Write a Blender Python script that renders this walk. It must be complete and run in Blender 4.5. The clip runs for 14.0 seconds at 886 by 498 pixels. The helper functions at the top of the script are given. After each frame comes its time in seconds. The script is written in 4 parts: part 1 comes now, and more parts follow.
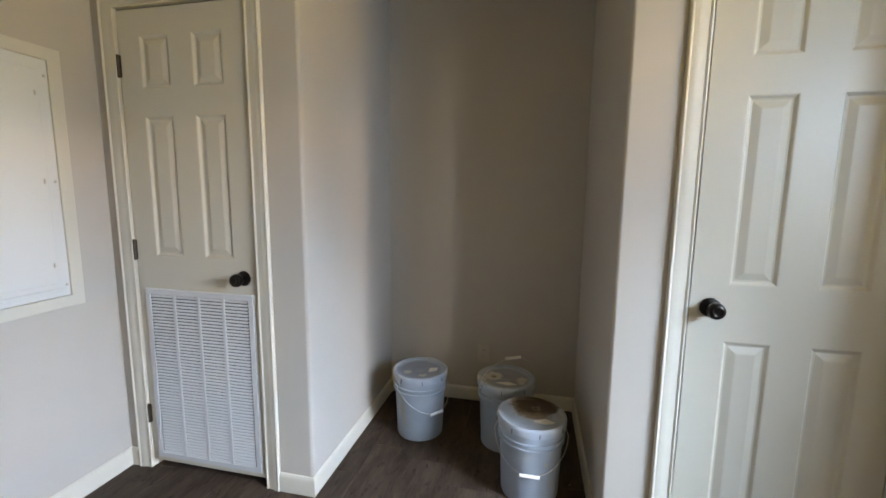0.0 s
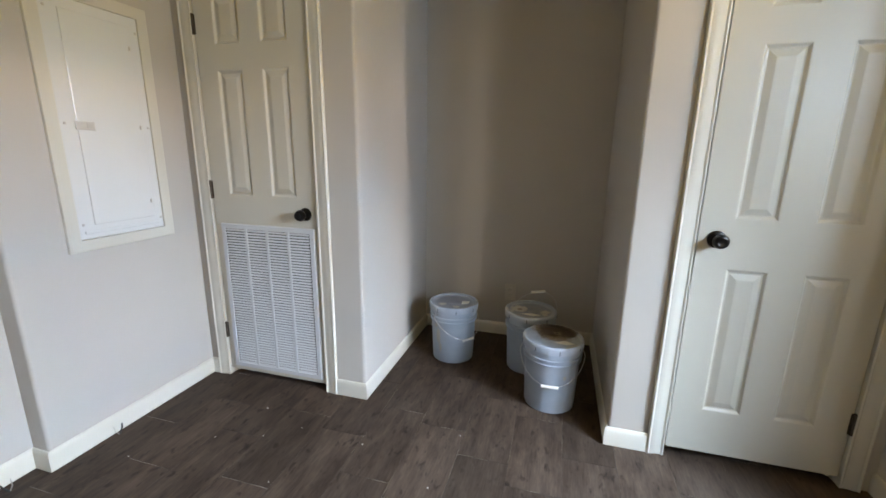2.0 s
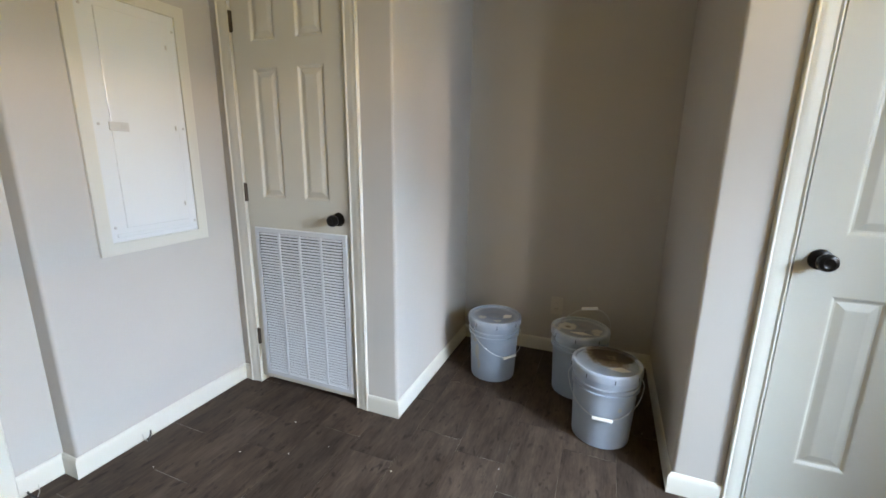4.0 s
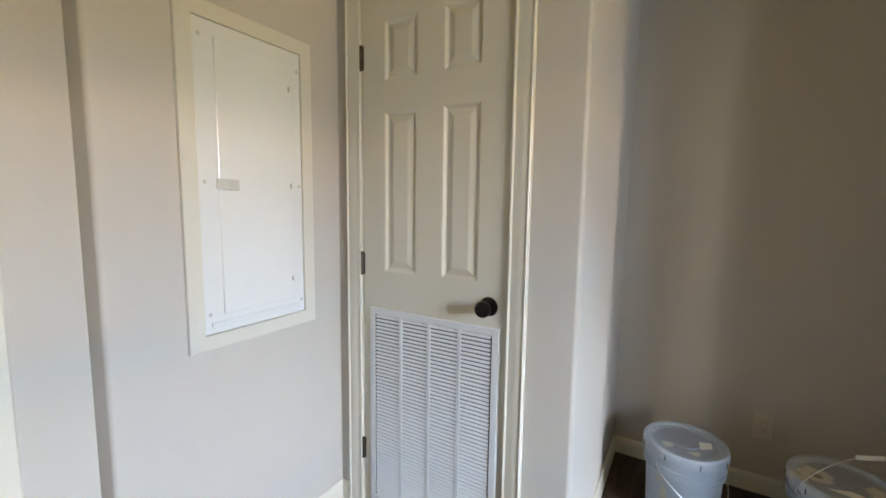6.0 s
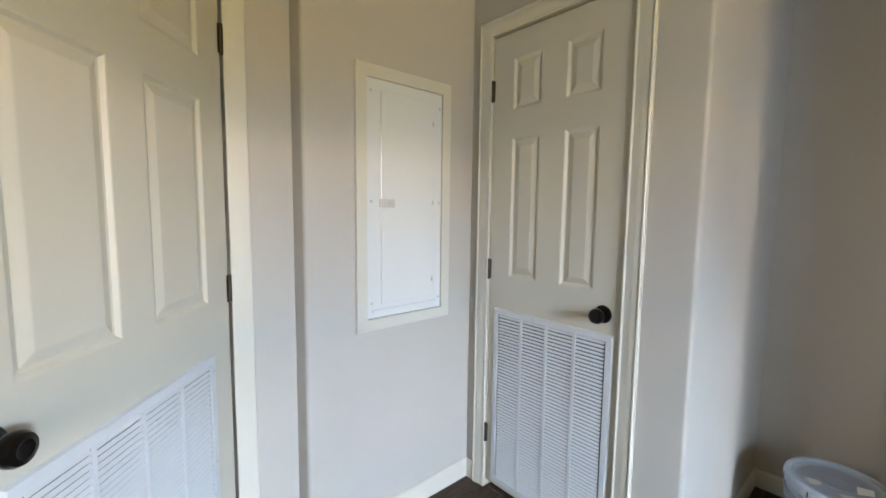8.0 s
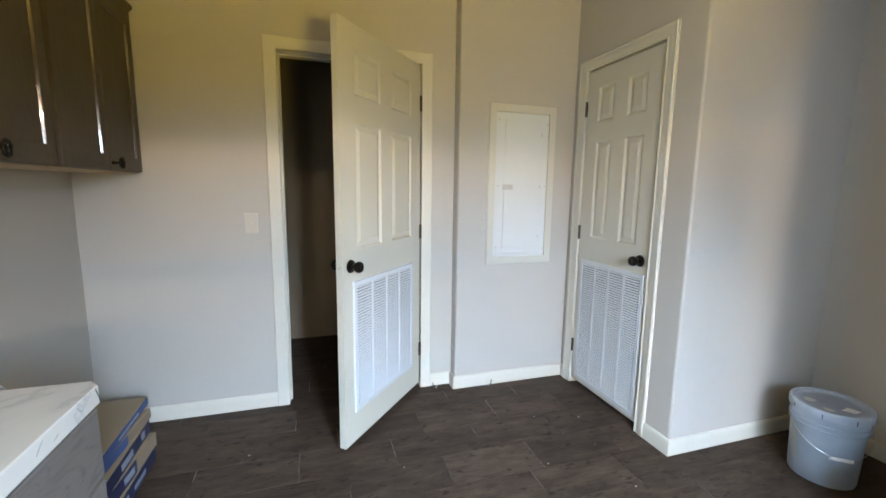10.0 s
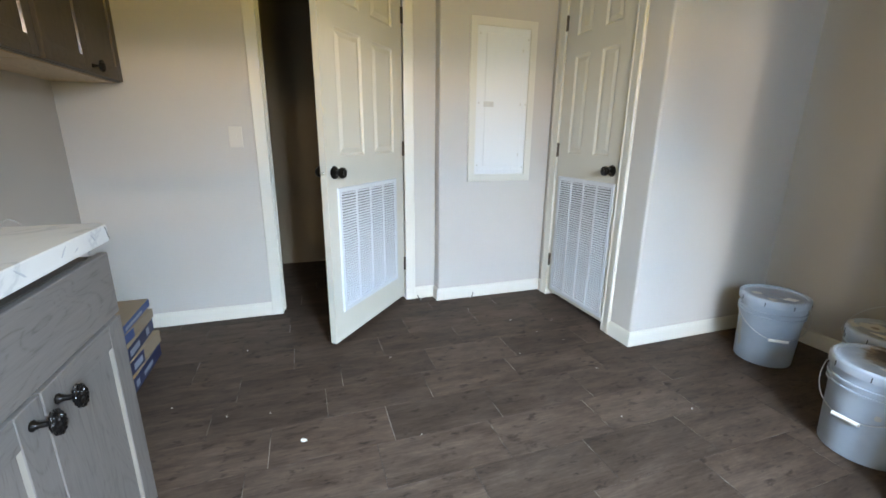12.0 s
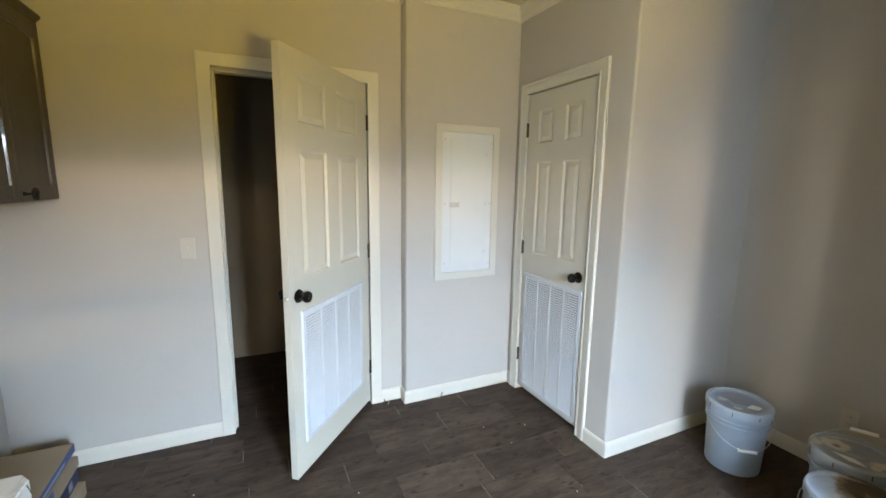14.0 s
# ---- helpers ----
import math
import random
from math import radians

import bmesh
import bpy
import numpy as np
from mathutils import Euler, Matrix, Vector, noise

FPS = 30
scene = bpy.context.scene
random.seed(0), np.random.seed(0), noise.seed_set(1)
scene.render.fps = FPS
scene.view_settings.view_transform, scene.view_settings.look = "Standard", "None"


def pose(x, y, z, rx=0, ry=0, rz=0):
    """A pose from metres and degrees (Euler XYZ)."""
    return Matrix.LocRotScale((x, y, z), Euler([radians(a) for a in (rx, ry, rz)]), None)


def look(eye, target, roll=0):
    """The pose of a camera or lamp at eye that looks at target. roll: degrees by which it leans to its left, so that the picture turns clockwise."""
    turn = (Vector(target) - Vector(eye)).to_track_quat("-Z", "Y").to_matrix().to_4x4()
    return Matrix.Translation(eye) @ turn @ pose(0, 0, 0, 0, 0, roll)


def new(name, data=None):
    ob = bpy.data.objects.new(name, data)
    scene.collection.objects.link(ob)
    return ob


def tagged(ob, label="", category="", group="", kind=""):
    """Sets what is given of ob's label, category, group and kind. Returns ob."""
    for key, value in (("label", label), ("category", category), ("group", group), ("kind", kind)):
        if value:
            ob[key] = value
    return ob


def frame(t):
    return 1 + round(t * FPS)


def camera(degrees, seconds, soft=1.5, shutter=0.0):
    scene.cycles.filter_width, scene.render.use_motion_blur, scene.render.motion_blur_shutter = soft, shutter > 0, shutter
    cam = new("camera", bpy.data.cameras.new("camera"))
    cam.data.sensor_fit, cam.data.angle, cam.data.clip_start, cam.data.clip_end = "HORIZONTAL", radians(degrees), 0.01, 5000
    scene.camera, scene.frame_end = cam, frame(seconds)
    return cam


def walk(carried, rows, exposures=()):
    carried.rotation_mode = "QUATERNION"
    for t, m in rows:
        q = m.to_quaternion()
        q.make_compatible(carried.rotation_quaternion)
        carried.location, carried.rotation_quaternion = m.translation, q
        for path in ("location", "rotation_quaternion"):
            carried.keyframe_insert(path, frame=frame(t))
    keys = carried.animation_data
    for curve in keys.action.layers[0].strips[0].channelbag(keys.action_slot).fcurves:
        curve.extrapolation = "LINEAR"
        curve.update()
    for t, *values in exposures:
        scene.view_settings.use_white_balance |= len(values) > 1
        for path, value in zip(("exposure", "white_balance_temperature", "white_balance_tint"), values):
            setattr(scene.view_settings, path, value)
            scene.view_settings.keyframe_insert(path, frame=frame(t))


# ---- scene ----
cam = camera(94.0, 14.0, soft=1.7)
PATH = [
    (0, (0.456, 0.431, 1.318), (0.028, 2.367, 1.052), 0.6),
    (0.5, (0.445, 0.42, 1.271), (-0.017, 2.343, 0.972), 0.6),
    (1, (0.452, 0.375, 1.266), (-0.035, 2.283, 0.919), 0.7),
    (1.5, (0.482, 0.308, 1.259), (-0.032, 2.197, 0.85), 0.7),
    (2, (0.457, 0.175, 1.257), (-0.07, 2.05, 0.803), 0.8),
    (2.2, (0.457, 0.157, 1.257), (-0.08, 2.025, 0.785), 0.7),
    (4.3, (0.38, 0.358, 1.256), (-0.396, 2.149, 0.821), 0.6),
    (4.5, (0.321, 0.348, 1.281), (-0.499, 2.124, 0.866), 0.5),
    (5, (0.183, 0.379, 1.296), (-0.727, 2.124, 0.945), 0.6),
    (5.5, (-0.026, 0.535, 1.302), (-1.003, 2.257, 1.018), 0.8),
    (6, (-0.181, 0.678, 1.293), (-1.191, 2.39, 1.077), 0.8),
    (6.5, (-0.314, 0.782, 1.284), (-1.391, 2.461, 1.143), 0.5),
    (7, (-0.342, 0.738, 1.337), (-1.448, 2.393, 1.146), 0.8),
    (7.5, (-0.185, 0.698, 1.305), (-1.466, 2.224, 1.128), 0.8),
    (8, (-0.025, 0.527, 1.32), (-1.518, 1.844, 1.131), 0.7),
    (8.5, (0.32, 0.37, 1.354), (-1.389, 1.389, 1.146), 0.6),
    (8.7, (0.418, 0.344, 1.351), (-1.344, 1.266, 1.137), 0.6),
    (10.8, (1.238, 0.223, 1.259), (-0.66, 0.756, 0.926), 0.6),
    (11, (1.232, 0.233, 1.215), (-0.658, 0.777, 0.852), 0.6),
    (11.5, (1.225, 0.246, 1.123), (-0.637, 0.826, 0.678), 0.5),
    (12, (1.227, 0.252, 1.124), (-0.603, 0.869, 0.606), 0.6),
    (12.5, (1.226, 0.256, 1.165), (-0.579, 0.913, 0.607), 0.6),
    (13, (1.214, 0.25, 1.267), (-0.577, 0.957, 0.727), 0.7),
    (13.5, (1.163, 0.238, 1.399), (-0.63, 0.999, 0.946), 0.7),
    (14, (1.062, 0.225, 1.487), (-0.73, 1.055, 1.17), 0.8),
]
walk(cam, [(t, look(eye, target, roll)) for t, eye, target, roll in PATH],
     [(0.0, -0.30, 6900, 15), (2.0, -0.26, 6900, 15), (4.5, -0.12, 6750, 13), (5.0, -0.06, 7000, 14), (6.5, -0.12, 6900, 13), (8.5, -0.18, 6600, 12), (11.0, -0.08, 6600, 11), (14.0, -0.07, 6650, 10)])

# ---- light ----
world = bpy.data.worlds.new("world")
scene.world = world
world.use_nodes = True
wn, wl = world.node_tree.nodes, world.node_tree.links
sky = wn.new("ShaderNodeTexSky")
sky.sky_type = "NISHITA"
sky.sun_disc = False
sky.sun_elevation, sky.sun_rotation = radians(50), radians(200)
wn["Background"].inputs["Strength"].default_value = 0.05
wl.new(sky.outputs["Color"], wn["Background"].inputs["Color"])


def area_lamp(name, eye, target, wide, high, watts, colour, spread):
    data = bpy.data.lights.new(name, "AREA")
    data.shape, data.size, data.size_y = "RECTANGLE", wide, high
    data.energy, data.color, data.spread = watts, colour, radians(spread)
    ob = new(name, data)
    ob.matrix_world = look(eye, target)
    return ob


SKY, EARTH, STRIP, NICHE_STRIPE = (0.555, 0.765, 1.0), (1.0, 0.73, 0.13), (1.0, 0.75, 0.49), (1.0, 0.87, 0.70)
# the tall glazed opening in the east wall: sky light falls inward, light off the ground rises
area_lamp("window_light_east_sky", (2.55, 0.91, 1.64), (1.40, 0.76, 0.47), 0.44, 0.7, 134, SKY, 95)
area_lamp("window_light_east_ground", (2.55, 0.91, 0.88), (1.45, 0.72, 2.05), 0.44, 0.5, 38, EARTH, 94)
# the slim opening beside it, turned to the niche and the closed doors
area_lamp("window_light_slim_sky", (2.55, 0.32, 1.78), (0.9, 1.45, 1.25), 0.24, 0.45, 12, SKY, 80)
# weak fill lamp added at the unseen short north wall, facing the counter
area_lamp("window_light_north_sky", (2.2, 1.88, 1.5), (1.0, -0.9, 0.7), 0.42, 0.8, 3, SKY, 120)
# the smaller opening in the east wall, level with the counter
area_lamp("window_light_small_sky", (2.55, -0.57, 1.55), (0.6, 1.9, 1.15), 0.28, 0.9, 6, SKY, 110)
area_lamp("window_light_small_ground", (2.55, -0.57, 1.3), (0.6, 1.9, 2.2), 0.28, 0.5, 3, EARTH, 120)
# long low lamp added outdoors, unseen: warm level bands through all three openings
area_lamp("added_strip_light", (8.6, 3.0, 2.70), (2.6, 3.0, 2.05), 12.0, 0.14, 1600, STRIP, 180)
# unseen lamps added outdoors to lay upright stripes of light in the niche
area_lamp("niche_stripe_light_near", (8.6, -2.3, 2.45), (2.6, 0.7, 1.6), 0.5, 1.2, 210, NICHE_STRIPE, 180)
area_lamp("niche_stripe_light_middle", (8.6, -3.7, 2.40), (2.6, 0.32, 1.6), 0.4, 1.2, 150, NICHE_STRIPE, 180)
area_lamp("niche_stripe_light_far", (6.6, -5.6, 2.30), (2.6, -0.57, 1.5), 0.35, 1.0, 130, NICHE_STRIPE, 180)

# ---- materials ----


def material(name, colour, rough=0.5, metal=0.0, coat=0.0):
    m = bpy.data.materials.new(name)
    m.use_nodes = True
    b = m.node_tree.nodes["Principled BSDF"]
    b.inputs["Base Color"].default_value = (*colour, 1)
    b.inputs["Roughness"].default_value = rough
    b.inputs["Metallic"].default_value = metal
    b.inputs["Coat Weight"].default_value = coat
    return m


def node(m, kind, **inputs):
    n = m.node_tree.nodes.new(kind)
    for key, value in inputs.items():
        n.inputs[key.replace("_", " ")].default_value = value
    return n


def join(m, a, b):
    m.node_tree.links.new(a, b)


def shader(m):
    return m.node_tree.nodes["Principled BSDF"]


def ramp(m, source, stops):
    r = m.node_tree.nodes.new("ShaderNodeValToRGB")
    while len(r.color_ramp.elements) < len(stops):
        r.color_ramp.elements.new(0.5)
    for e, (p, c) in zip(r.color_ramp.elements, stops):
        e.position, e.color = p, (*c, 1)
    join(m, source, r.inputs["Fac"])
    return r.outputs["Color"]


def placed(m, scale=(1, 1, 1), where="Object"):
    co = m.node_tree.nodes.new("ShaderNodeTexCoord")
    mp = node(m, "ShaderNodeMapping", Scale=scale)
    join(m, co.outputs[where], mp.inputs["Vector"])
    return mp.outputs["Vector"]


def relief(m, source, strength, distance=0.01):
    b = node(m, "ShaderNodeBump", Strength=strength, Distance=distance)
    join(m, source, b.inputs["Height"])
    join(m, b.outputs["Normal"], shader(m).inputs["Normal"])


def paint(name, colour, rough, grain=160.0, bump=0.08, spread=0.05):
    """Painted surface: faint roller texture, slight unevenness of tone."""
    m = material(name, colour, rough)
    v = placed(m)
    big = node(m, "ShaderNodeTexNoise", Scale=1.7, Detail=3.0)
    join(m, v, big.inputs["Vector"])
    lo = tuple(c * (1 - spread) for c in colour)
    hi = tuple(min(1, c * (1 + spread)) for c in colour)
    join(m, ramp(m, big.outputs["Fac"], [(0.3, lo), (0.7, hi)]), shader(m).inputs["Base Color"])
    fine = node(m, "ShaderNodeTexNoise", Scale=grain, Detail=2.0)
    join(m, v, fine.inputs["Vector"])
    relief(m, fine.outputs["Fac"], bump, 0.002)
    return m


WALL = paint("wall_paint", (0.446, 0.420, 0.388), 0.7, 240, 0.10, 0.03)
# tan darkened to put the closet's dimness into its colour; unseen walls share it
DIM_TAN = paint("dimmed_tan", (0.24, 0.20, 0.14), 0.8, 200, 0.1, 0.05)
CEIL = paint("ceiling_paint", (0.50, 0.475, 0.42), 0.85, 120, 0.2, 0.03)
TRIM = paint("trim_paint", (0.56, 0.540, 0.480), 0.40, 90, 0.03, 0.03)
DOORPAINT = paint("door_paint", (0.500, 0.480, 0.420), 0.42, 60, 0.05, 0.03)
GRILLE = paint("grille_enamel", (0.52, 0.545, 0.58), 0.4, 90, 0.02, 0.02)
PANELWHITE = paint("panel_enamel", (0.64, 0.65, 0.655), 0.17, 90, 0.02, 0.02)
BLACK = material("oil_rubbed_bronze", (0.012, 0.010, 0.009), 0.28, 0.7)
HINGE = material("aged_bronze", (0.07, 0.055, 0.042), 0.4, 0.8)
STEEL = material("satin_nickel", (0.5, 0.48, 0.44), 0.3, 1.0)
DARK = material("dark_gap_fill", (0.03, 0.03, 0.03), 0.9)
SWITCH = material("ivory_plastic", (0.52, 0.49, 0.43), 0.35)
WHITEP = material("white_plastic", (0.82, 0.82, 0.80), 0.35)
GREYP = material("grey_plastic", (0.45, 0.44, 0.42), 0.4)

# ---- mesh helpers ----


def box(bm, x0, x1, y0, y1, z0, z1, bevel=0.0, seg=2):
    vs = [bm.verts.new((x, y, z)) for x in (x0, x1) for y in (y0, y1) for z in (z0, z1)]
    fs = [bm.faces.new([vs[i] for i in q]) for q in
          ((0, 1, 3, 2), (4, 6, 7, 5), (0, 4, 5, 1), (2, 3, 7, 6), (0, 2, 6, 4), (1, 5, 7, 3))]
    if bevel:
        es = list({e for f in fs for e in f.edges})
        bmesh.ops.bevel(bm, geom=es, offset=bevel, segments=seg, affect="EDGES", profile=0.5)
    return fs


def prism(bm, outline, z0, z1):
    lo = [bm.verts.new((x, y, z0)) for x, y in outline]
    hi = [bm.verts.new((x, y, z1)) for x, y in outline]
    n = len(outline)
    bm.faces.new(lo[::-1])
    bm.faces.new(hi)
    for i in range(n):
        bm.faces.new((lo[i], lo[(i + 1) % n], hi[(i + 1) % n], hi[i]))


def round_corner(p, a, b, r, n=5):
    """Points of a rounded corner at p between the neighbours a and b."""
    p, a, b = Vector(p), Vector(a), Vector(b)
    da, db = (a - p).normalized(), (b - p).normalized()
    c = p + (da + db) * r
    pts = []
    for i in range(n + 1):
        t = i / n * math.pi / 2
        pts.append(tuple(c - db * r * math.cos(t) - da * r * math.sin(t)))
    return pts


def lathe(bm, profile, n=24, axis="Z", centre=(0, 0, 0)):
    rings = []
    for r, h in profile:
        ring = []
        for i in range(n):
            a = 2 * math.pi * i / n
            u, v = r * math.cos(a), r * math.sin(a)
            p = {"Z": (u, v, h), "Y": (u, h, v), "X": (h, u, v)}[axis]
            ring.append(bm.verts.new(Vector(p) + Vector(centre)))
        rings.append(ring)
    for a, b in zip(rings, rings[1:]):
        for i in range(n):
            bm.faces.new((a[i], a[(i + 1) % n], b[(i + 1) % n], b[i]))
    bm.faces.new(rings[0][::-1])
    bm.faces.new(rings[-1])


def tube(bm, points, r, n=8):
    pts = [Vector(p) for p in points]
    rings = []
    for i, p in enumerate(pts):
        d = (pts[min(i + 1, len(pts) - 1)] - pts[max(i - 1, 0)]).normalized()
        u = d.orthogonal().normalized() if not rings else (u - d * u.dot(d)).normalized()
        w = d.cross(u)
        rings.append([bm.verts.new(p + (u * math.cos(2 * math.pi * k / n) + w * math.sin(2 * math.pi * k / n)) * r) for k in range(n)])
    for a, b in zip(rings, rings[1:]):
        for k in range(n):
            bm.faces.new((a[k], a[(k + 1) % n], b[(k + 1) % n], b[k]))
    bm.faces.new(rings[0][::-1])
    bm.faces.new(rings[-1])


def mesh_of(name, bm, mat, smooth=False):
    bmesh.ops.remove_doubles(bm, verts=bm.verts, dist=1e-5)
    bmesh.ops.recalc_face_normals(bm, faces=bm.faces)
    me = bpy.data.meshes.new(name)
    bm.to_mesh(me)
    bm.free()
    for m in (mat if isinstance(mat, (list, tuple)) else [mat]):
        me.materials.append(m)
    if smooth:
        me.shade_smooth()
        me.set_sharp_from_angle(angle=radians(35))
    return me


def part(name, bm, mat, parent=None, label="", at=None, smooth=False):
    ob = new(name, mesh_of(name, bm, mat, smooth))
    if parent:
        ob.parent = parent
    if at is not None:
        ob.matrix_basis = at
    if label:
        ob["label"] = label
    return ob


def again(name, ob, parent, at):
    """Another object on the same mesh."""
    o = new(name, ob.data)
    o.parent = parent
    o.matrix_basis = at
    return o


def thing(name, at, label, category, group="", kind=""):
    ob = new(name)
    ob.empty_display_size = 0.1
    ob.matrix_basis = at
    return tagged(ob, label, category, group, kind)


def structure(name, bm, mat, label, category):
    return tagged(part(name, bm, mat, smooth=True), label, category, kind="structure")


# ---- plan (metres) ----
XW, XP, XNL, XNR, XE = -1.50, -1.412, -0.444, 0.735, 1.70
YN, YJ, YB, YS = 1.925, 1.108, 2.94, -0.915
CEILING = 2.62
TH = 0.115

# ---- structure ----
bm = bmesh.new()
box(bm, -2.8, 2.75, -1.1, 3.2, -0.15, -0.004)
structure("floor", bm, material("subfloor", (0.05, 0.045, 0.04), 0.9), "dark wood-look plank tile floor", "floor")
bm = bmesh.new()
box(bm, -2.8, 2.75, -1.1, 3.2, CEILING, CEILING + 0.12)
structure("ceiling", bm, CEIL, "smooth off-white painted ceiling", "ceiling")


def wall(name, label, *boxes, outlines=(), paint_used=None):
    bm = bmesh.new()
    for b in boxes:
        box(bm, *b)
    for o, z0, z1 in outlines:
        prism(bm, o, z0, z1)
    return structure(name, bm, paint_used or WALL, label, "wall")


DOOR_TOP = 2.068
# door wall with the opening into the dark closet
OY0, OY1 = 0.066, 0.893
wall("wall_west", "greige painted wall with a doorway", (XW - TH, XW, YS - TH, OY0, 0, CEILING), (XW - TH, XW, OY1, YJ + 0.02, 0, CEILING),
     (XW - TH, XW, OY0, OY1, DOOR_TOP, CEILING))
o = [(XW - TH, YJ + 0.02), (XW - 0.01, YJ + 0.02), (XW - 0.01, YJ)] + round_corner((XP, YJ), (XW, YJ), (XP, YN), 0.012) + [(XP, YN + TH), (XW - TH, YN + TH)]
wall("wall_west_jog", "greige painted wall stepping forward with rounded corner", outlines=[(o, 0, CEILING)])
# closet front, turning into the niche
CX0, CX1 = -1.292, -0.668
o = [(CX1, YN + TH), (CX1, YN)] + round_corner((XNL, YN), (CX1, YN), (XNL, YB), 0.014) + [(XNL, YB + TH), (XNL - TH, YB + TH), (XNL - TH, YN + TH)]
wall("wall_north", "greige painted wall with a closet doorway and a rounded corner", (XP, CX0, YN, YN + TH, 0, CEILING), (CX0, CX1, YN, YN + TH, DOOR_TOP, CEILING),
     outlines=[(o, 0, CEILING)])
wall("wall_niche", "greige painted back wall of the niche", (XNL, XNR, YB, YB + TH, 0, CEILING))
DX0, DX1 = 0.964, 1.592
o = [(DX0, YN + TH), (XNR + TH, YN + TH), (XNR + TH, YB + TH), (XNR, YB + TH)] + round_corner((XNR, YN), (XNR, YB), (DX0, YN), 0.014) + [(DX0, YN)]
wall("wall_north_east", "greige painted wall with a closed door", (DX1, XE + TH, YN, YN + TH, 0, CEILING), (DX0, DX1, YN, YN + TH, DOOR_TOP, CEILING),
     outlines=[(o, 0, CEILING)])
# out of view; its length sets the shadow edge on door_2
wall("wall_unseen_return", "unseen short greige wall placed to shade the second door", (XE, XE + TH, 1.50, YN, 0, CEILING))
EX1 = 2.6
wall("wall_south", "greige painted wall behind the counter", (XW, EX1 + 0.1, YS - TH, YS, 0, CEILING))
# unseen wall: openings set by the shadow edges indoors, colour kept dark
EAST = [(YS, -0.74), (-0.40, 0.16), (0.48, 0.66), (1.16, 2.04)]
wall("wall_east", "unseen dark tan wall with three tall window openings", *[(EX1, EX1 + 0.1, a, b, 0, CEILING) for a, b in EAST],
     *[(EX1, EX1 + 0.1, a, b, z0, z1) for a, b in ((-0.74, -0.40), (0.16, 0.48), (0.66, 1.16)) for z0, z1 in ((0, 0.6), (2.05, CEILING))], paint_used=DIM_TAN)


def window(name, y0, y1, z0, z1):
    """Fixed window in the east wall: a frame and three rows of level glazing bars."""
    w = thing(name, pose(EX1 + 0.05, (y0 + y1) / 2, z0), "tall narrow window with level glazing bars", "window", kind="structure")
    half, h = (y1 - y0) / 2, z1 - z0
    bm = bmesh.new()
    for a, b in ((-half, -half + 0.02), (half - 0.02, half)):
        box(bm, -0.03, 0.03, a, b, 0, h)
    for a, b in ((0, 0.02), (h - 0.02, h)):
        box(bm, -0.03, 0.03, -half + 0.02, half - 0.02, a, b)
    part("window_frame", bm, TRIM, w)
    bm = bmesh.new()
    box(bm, -0.012, 0.012, -half + 0.02, half - 0.02, -0.015, 0.015, 0.004, 1)
    first = part("glazing_bar", bm, TRIM, w, at=pose(0, 0, h - 0.43))
    for z in (h - 0.84, h - 1.25):
        again("glazing_bar", first, w, pose(0, 0, z))


for i, (y0, y1) in enumerate(((-0.74, -0.40), (0.16, 0.48), (0.66, 1.16))):
    window("window_%d" % (i + 1), y0, y1, 0.6, 2.05)
# added wall, out of view; its opening goes with the north fill lamp
wall("wall_north_added", "added unseen dark tan wall with an opening behind the fill lamp", (XE + TH, 1.95, YN, YN + TH, 0, CEILING), (2.45, EX1, YN, YN + TH, 0, CEILING),
     (1.95, 2.45, YN, YN + TH, 0, 0.6), (1.95, 2.45, YN, YN + TH, 2.05, CEILING), paint_used=DIM_TAN)
# closet walls: the lack of light in there is put into their colour
wall("wall_closet", "closet walls beyond the open door, coloured dark for their dimness", (-2.76, -2.66, -0.75, 1.75, 0, CEILING), (-2.66, XW - TH, -0.75, -0.65, 0, CEILING),
     (-2.66, XW - TH, 1.65, 1.75, 0, CEILING), paint_used=DIM_TAN)

# closed spaces behind the two shut doors
wall("wall_closet_back", "unlit wall behind the closet door", (XP, XNL - TH, 2.6, 2.7, 0, CEILING))
wall("wall_store_back", "unlit wall behind the second door", (XNR + TH, XE + TH, 2.6, 2.7, 0, CEILING), (XE, XE + TH, YN + TH, 2.6, 0, CEILING))


def moulding(bm, prof, z, p, q, n, mp=0, mq=0):
    """A profile run from p to q along the wall, n: the way into the room; mp, mq: 1 mitres round an outer corner, -1 into an inner one."""
    p, q, n = Vector((*p, z)), Vector((*q, z)), Vector((*n, 0))
    along = (q - p).normalized()
    a = [bm.verts.new(p + n * d - along * d * mp + Vector((0, 0, h))) for d, h in prof]
    b = [bm.verts.new(q + n * d + along * d * mq + Vector((0, 0, h))) for d, h in prof]
    k = len(prof)
    for i in range(k):
        bm.faces.new((a[i], a[(i + 1) % k], b[(i + 1) % k], b[i]))
    bm.faces.new(a[::-1])
    bm.faces.new(b)


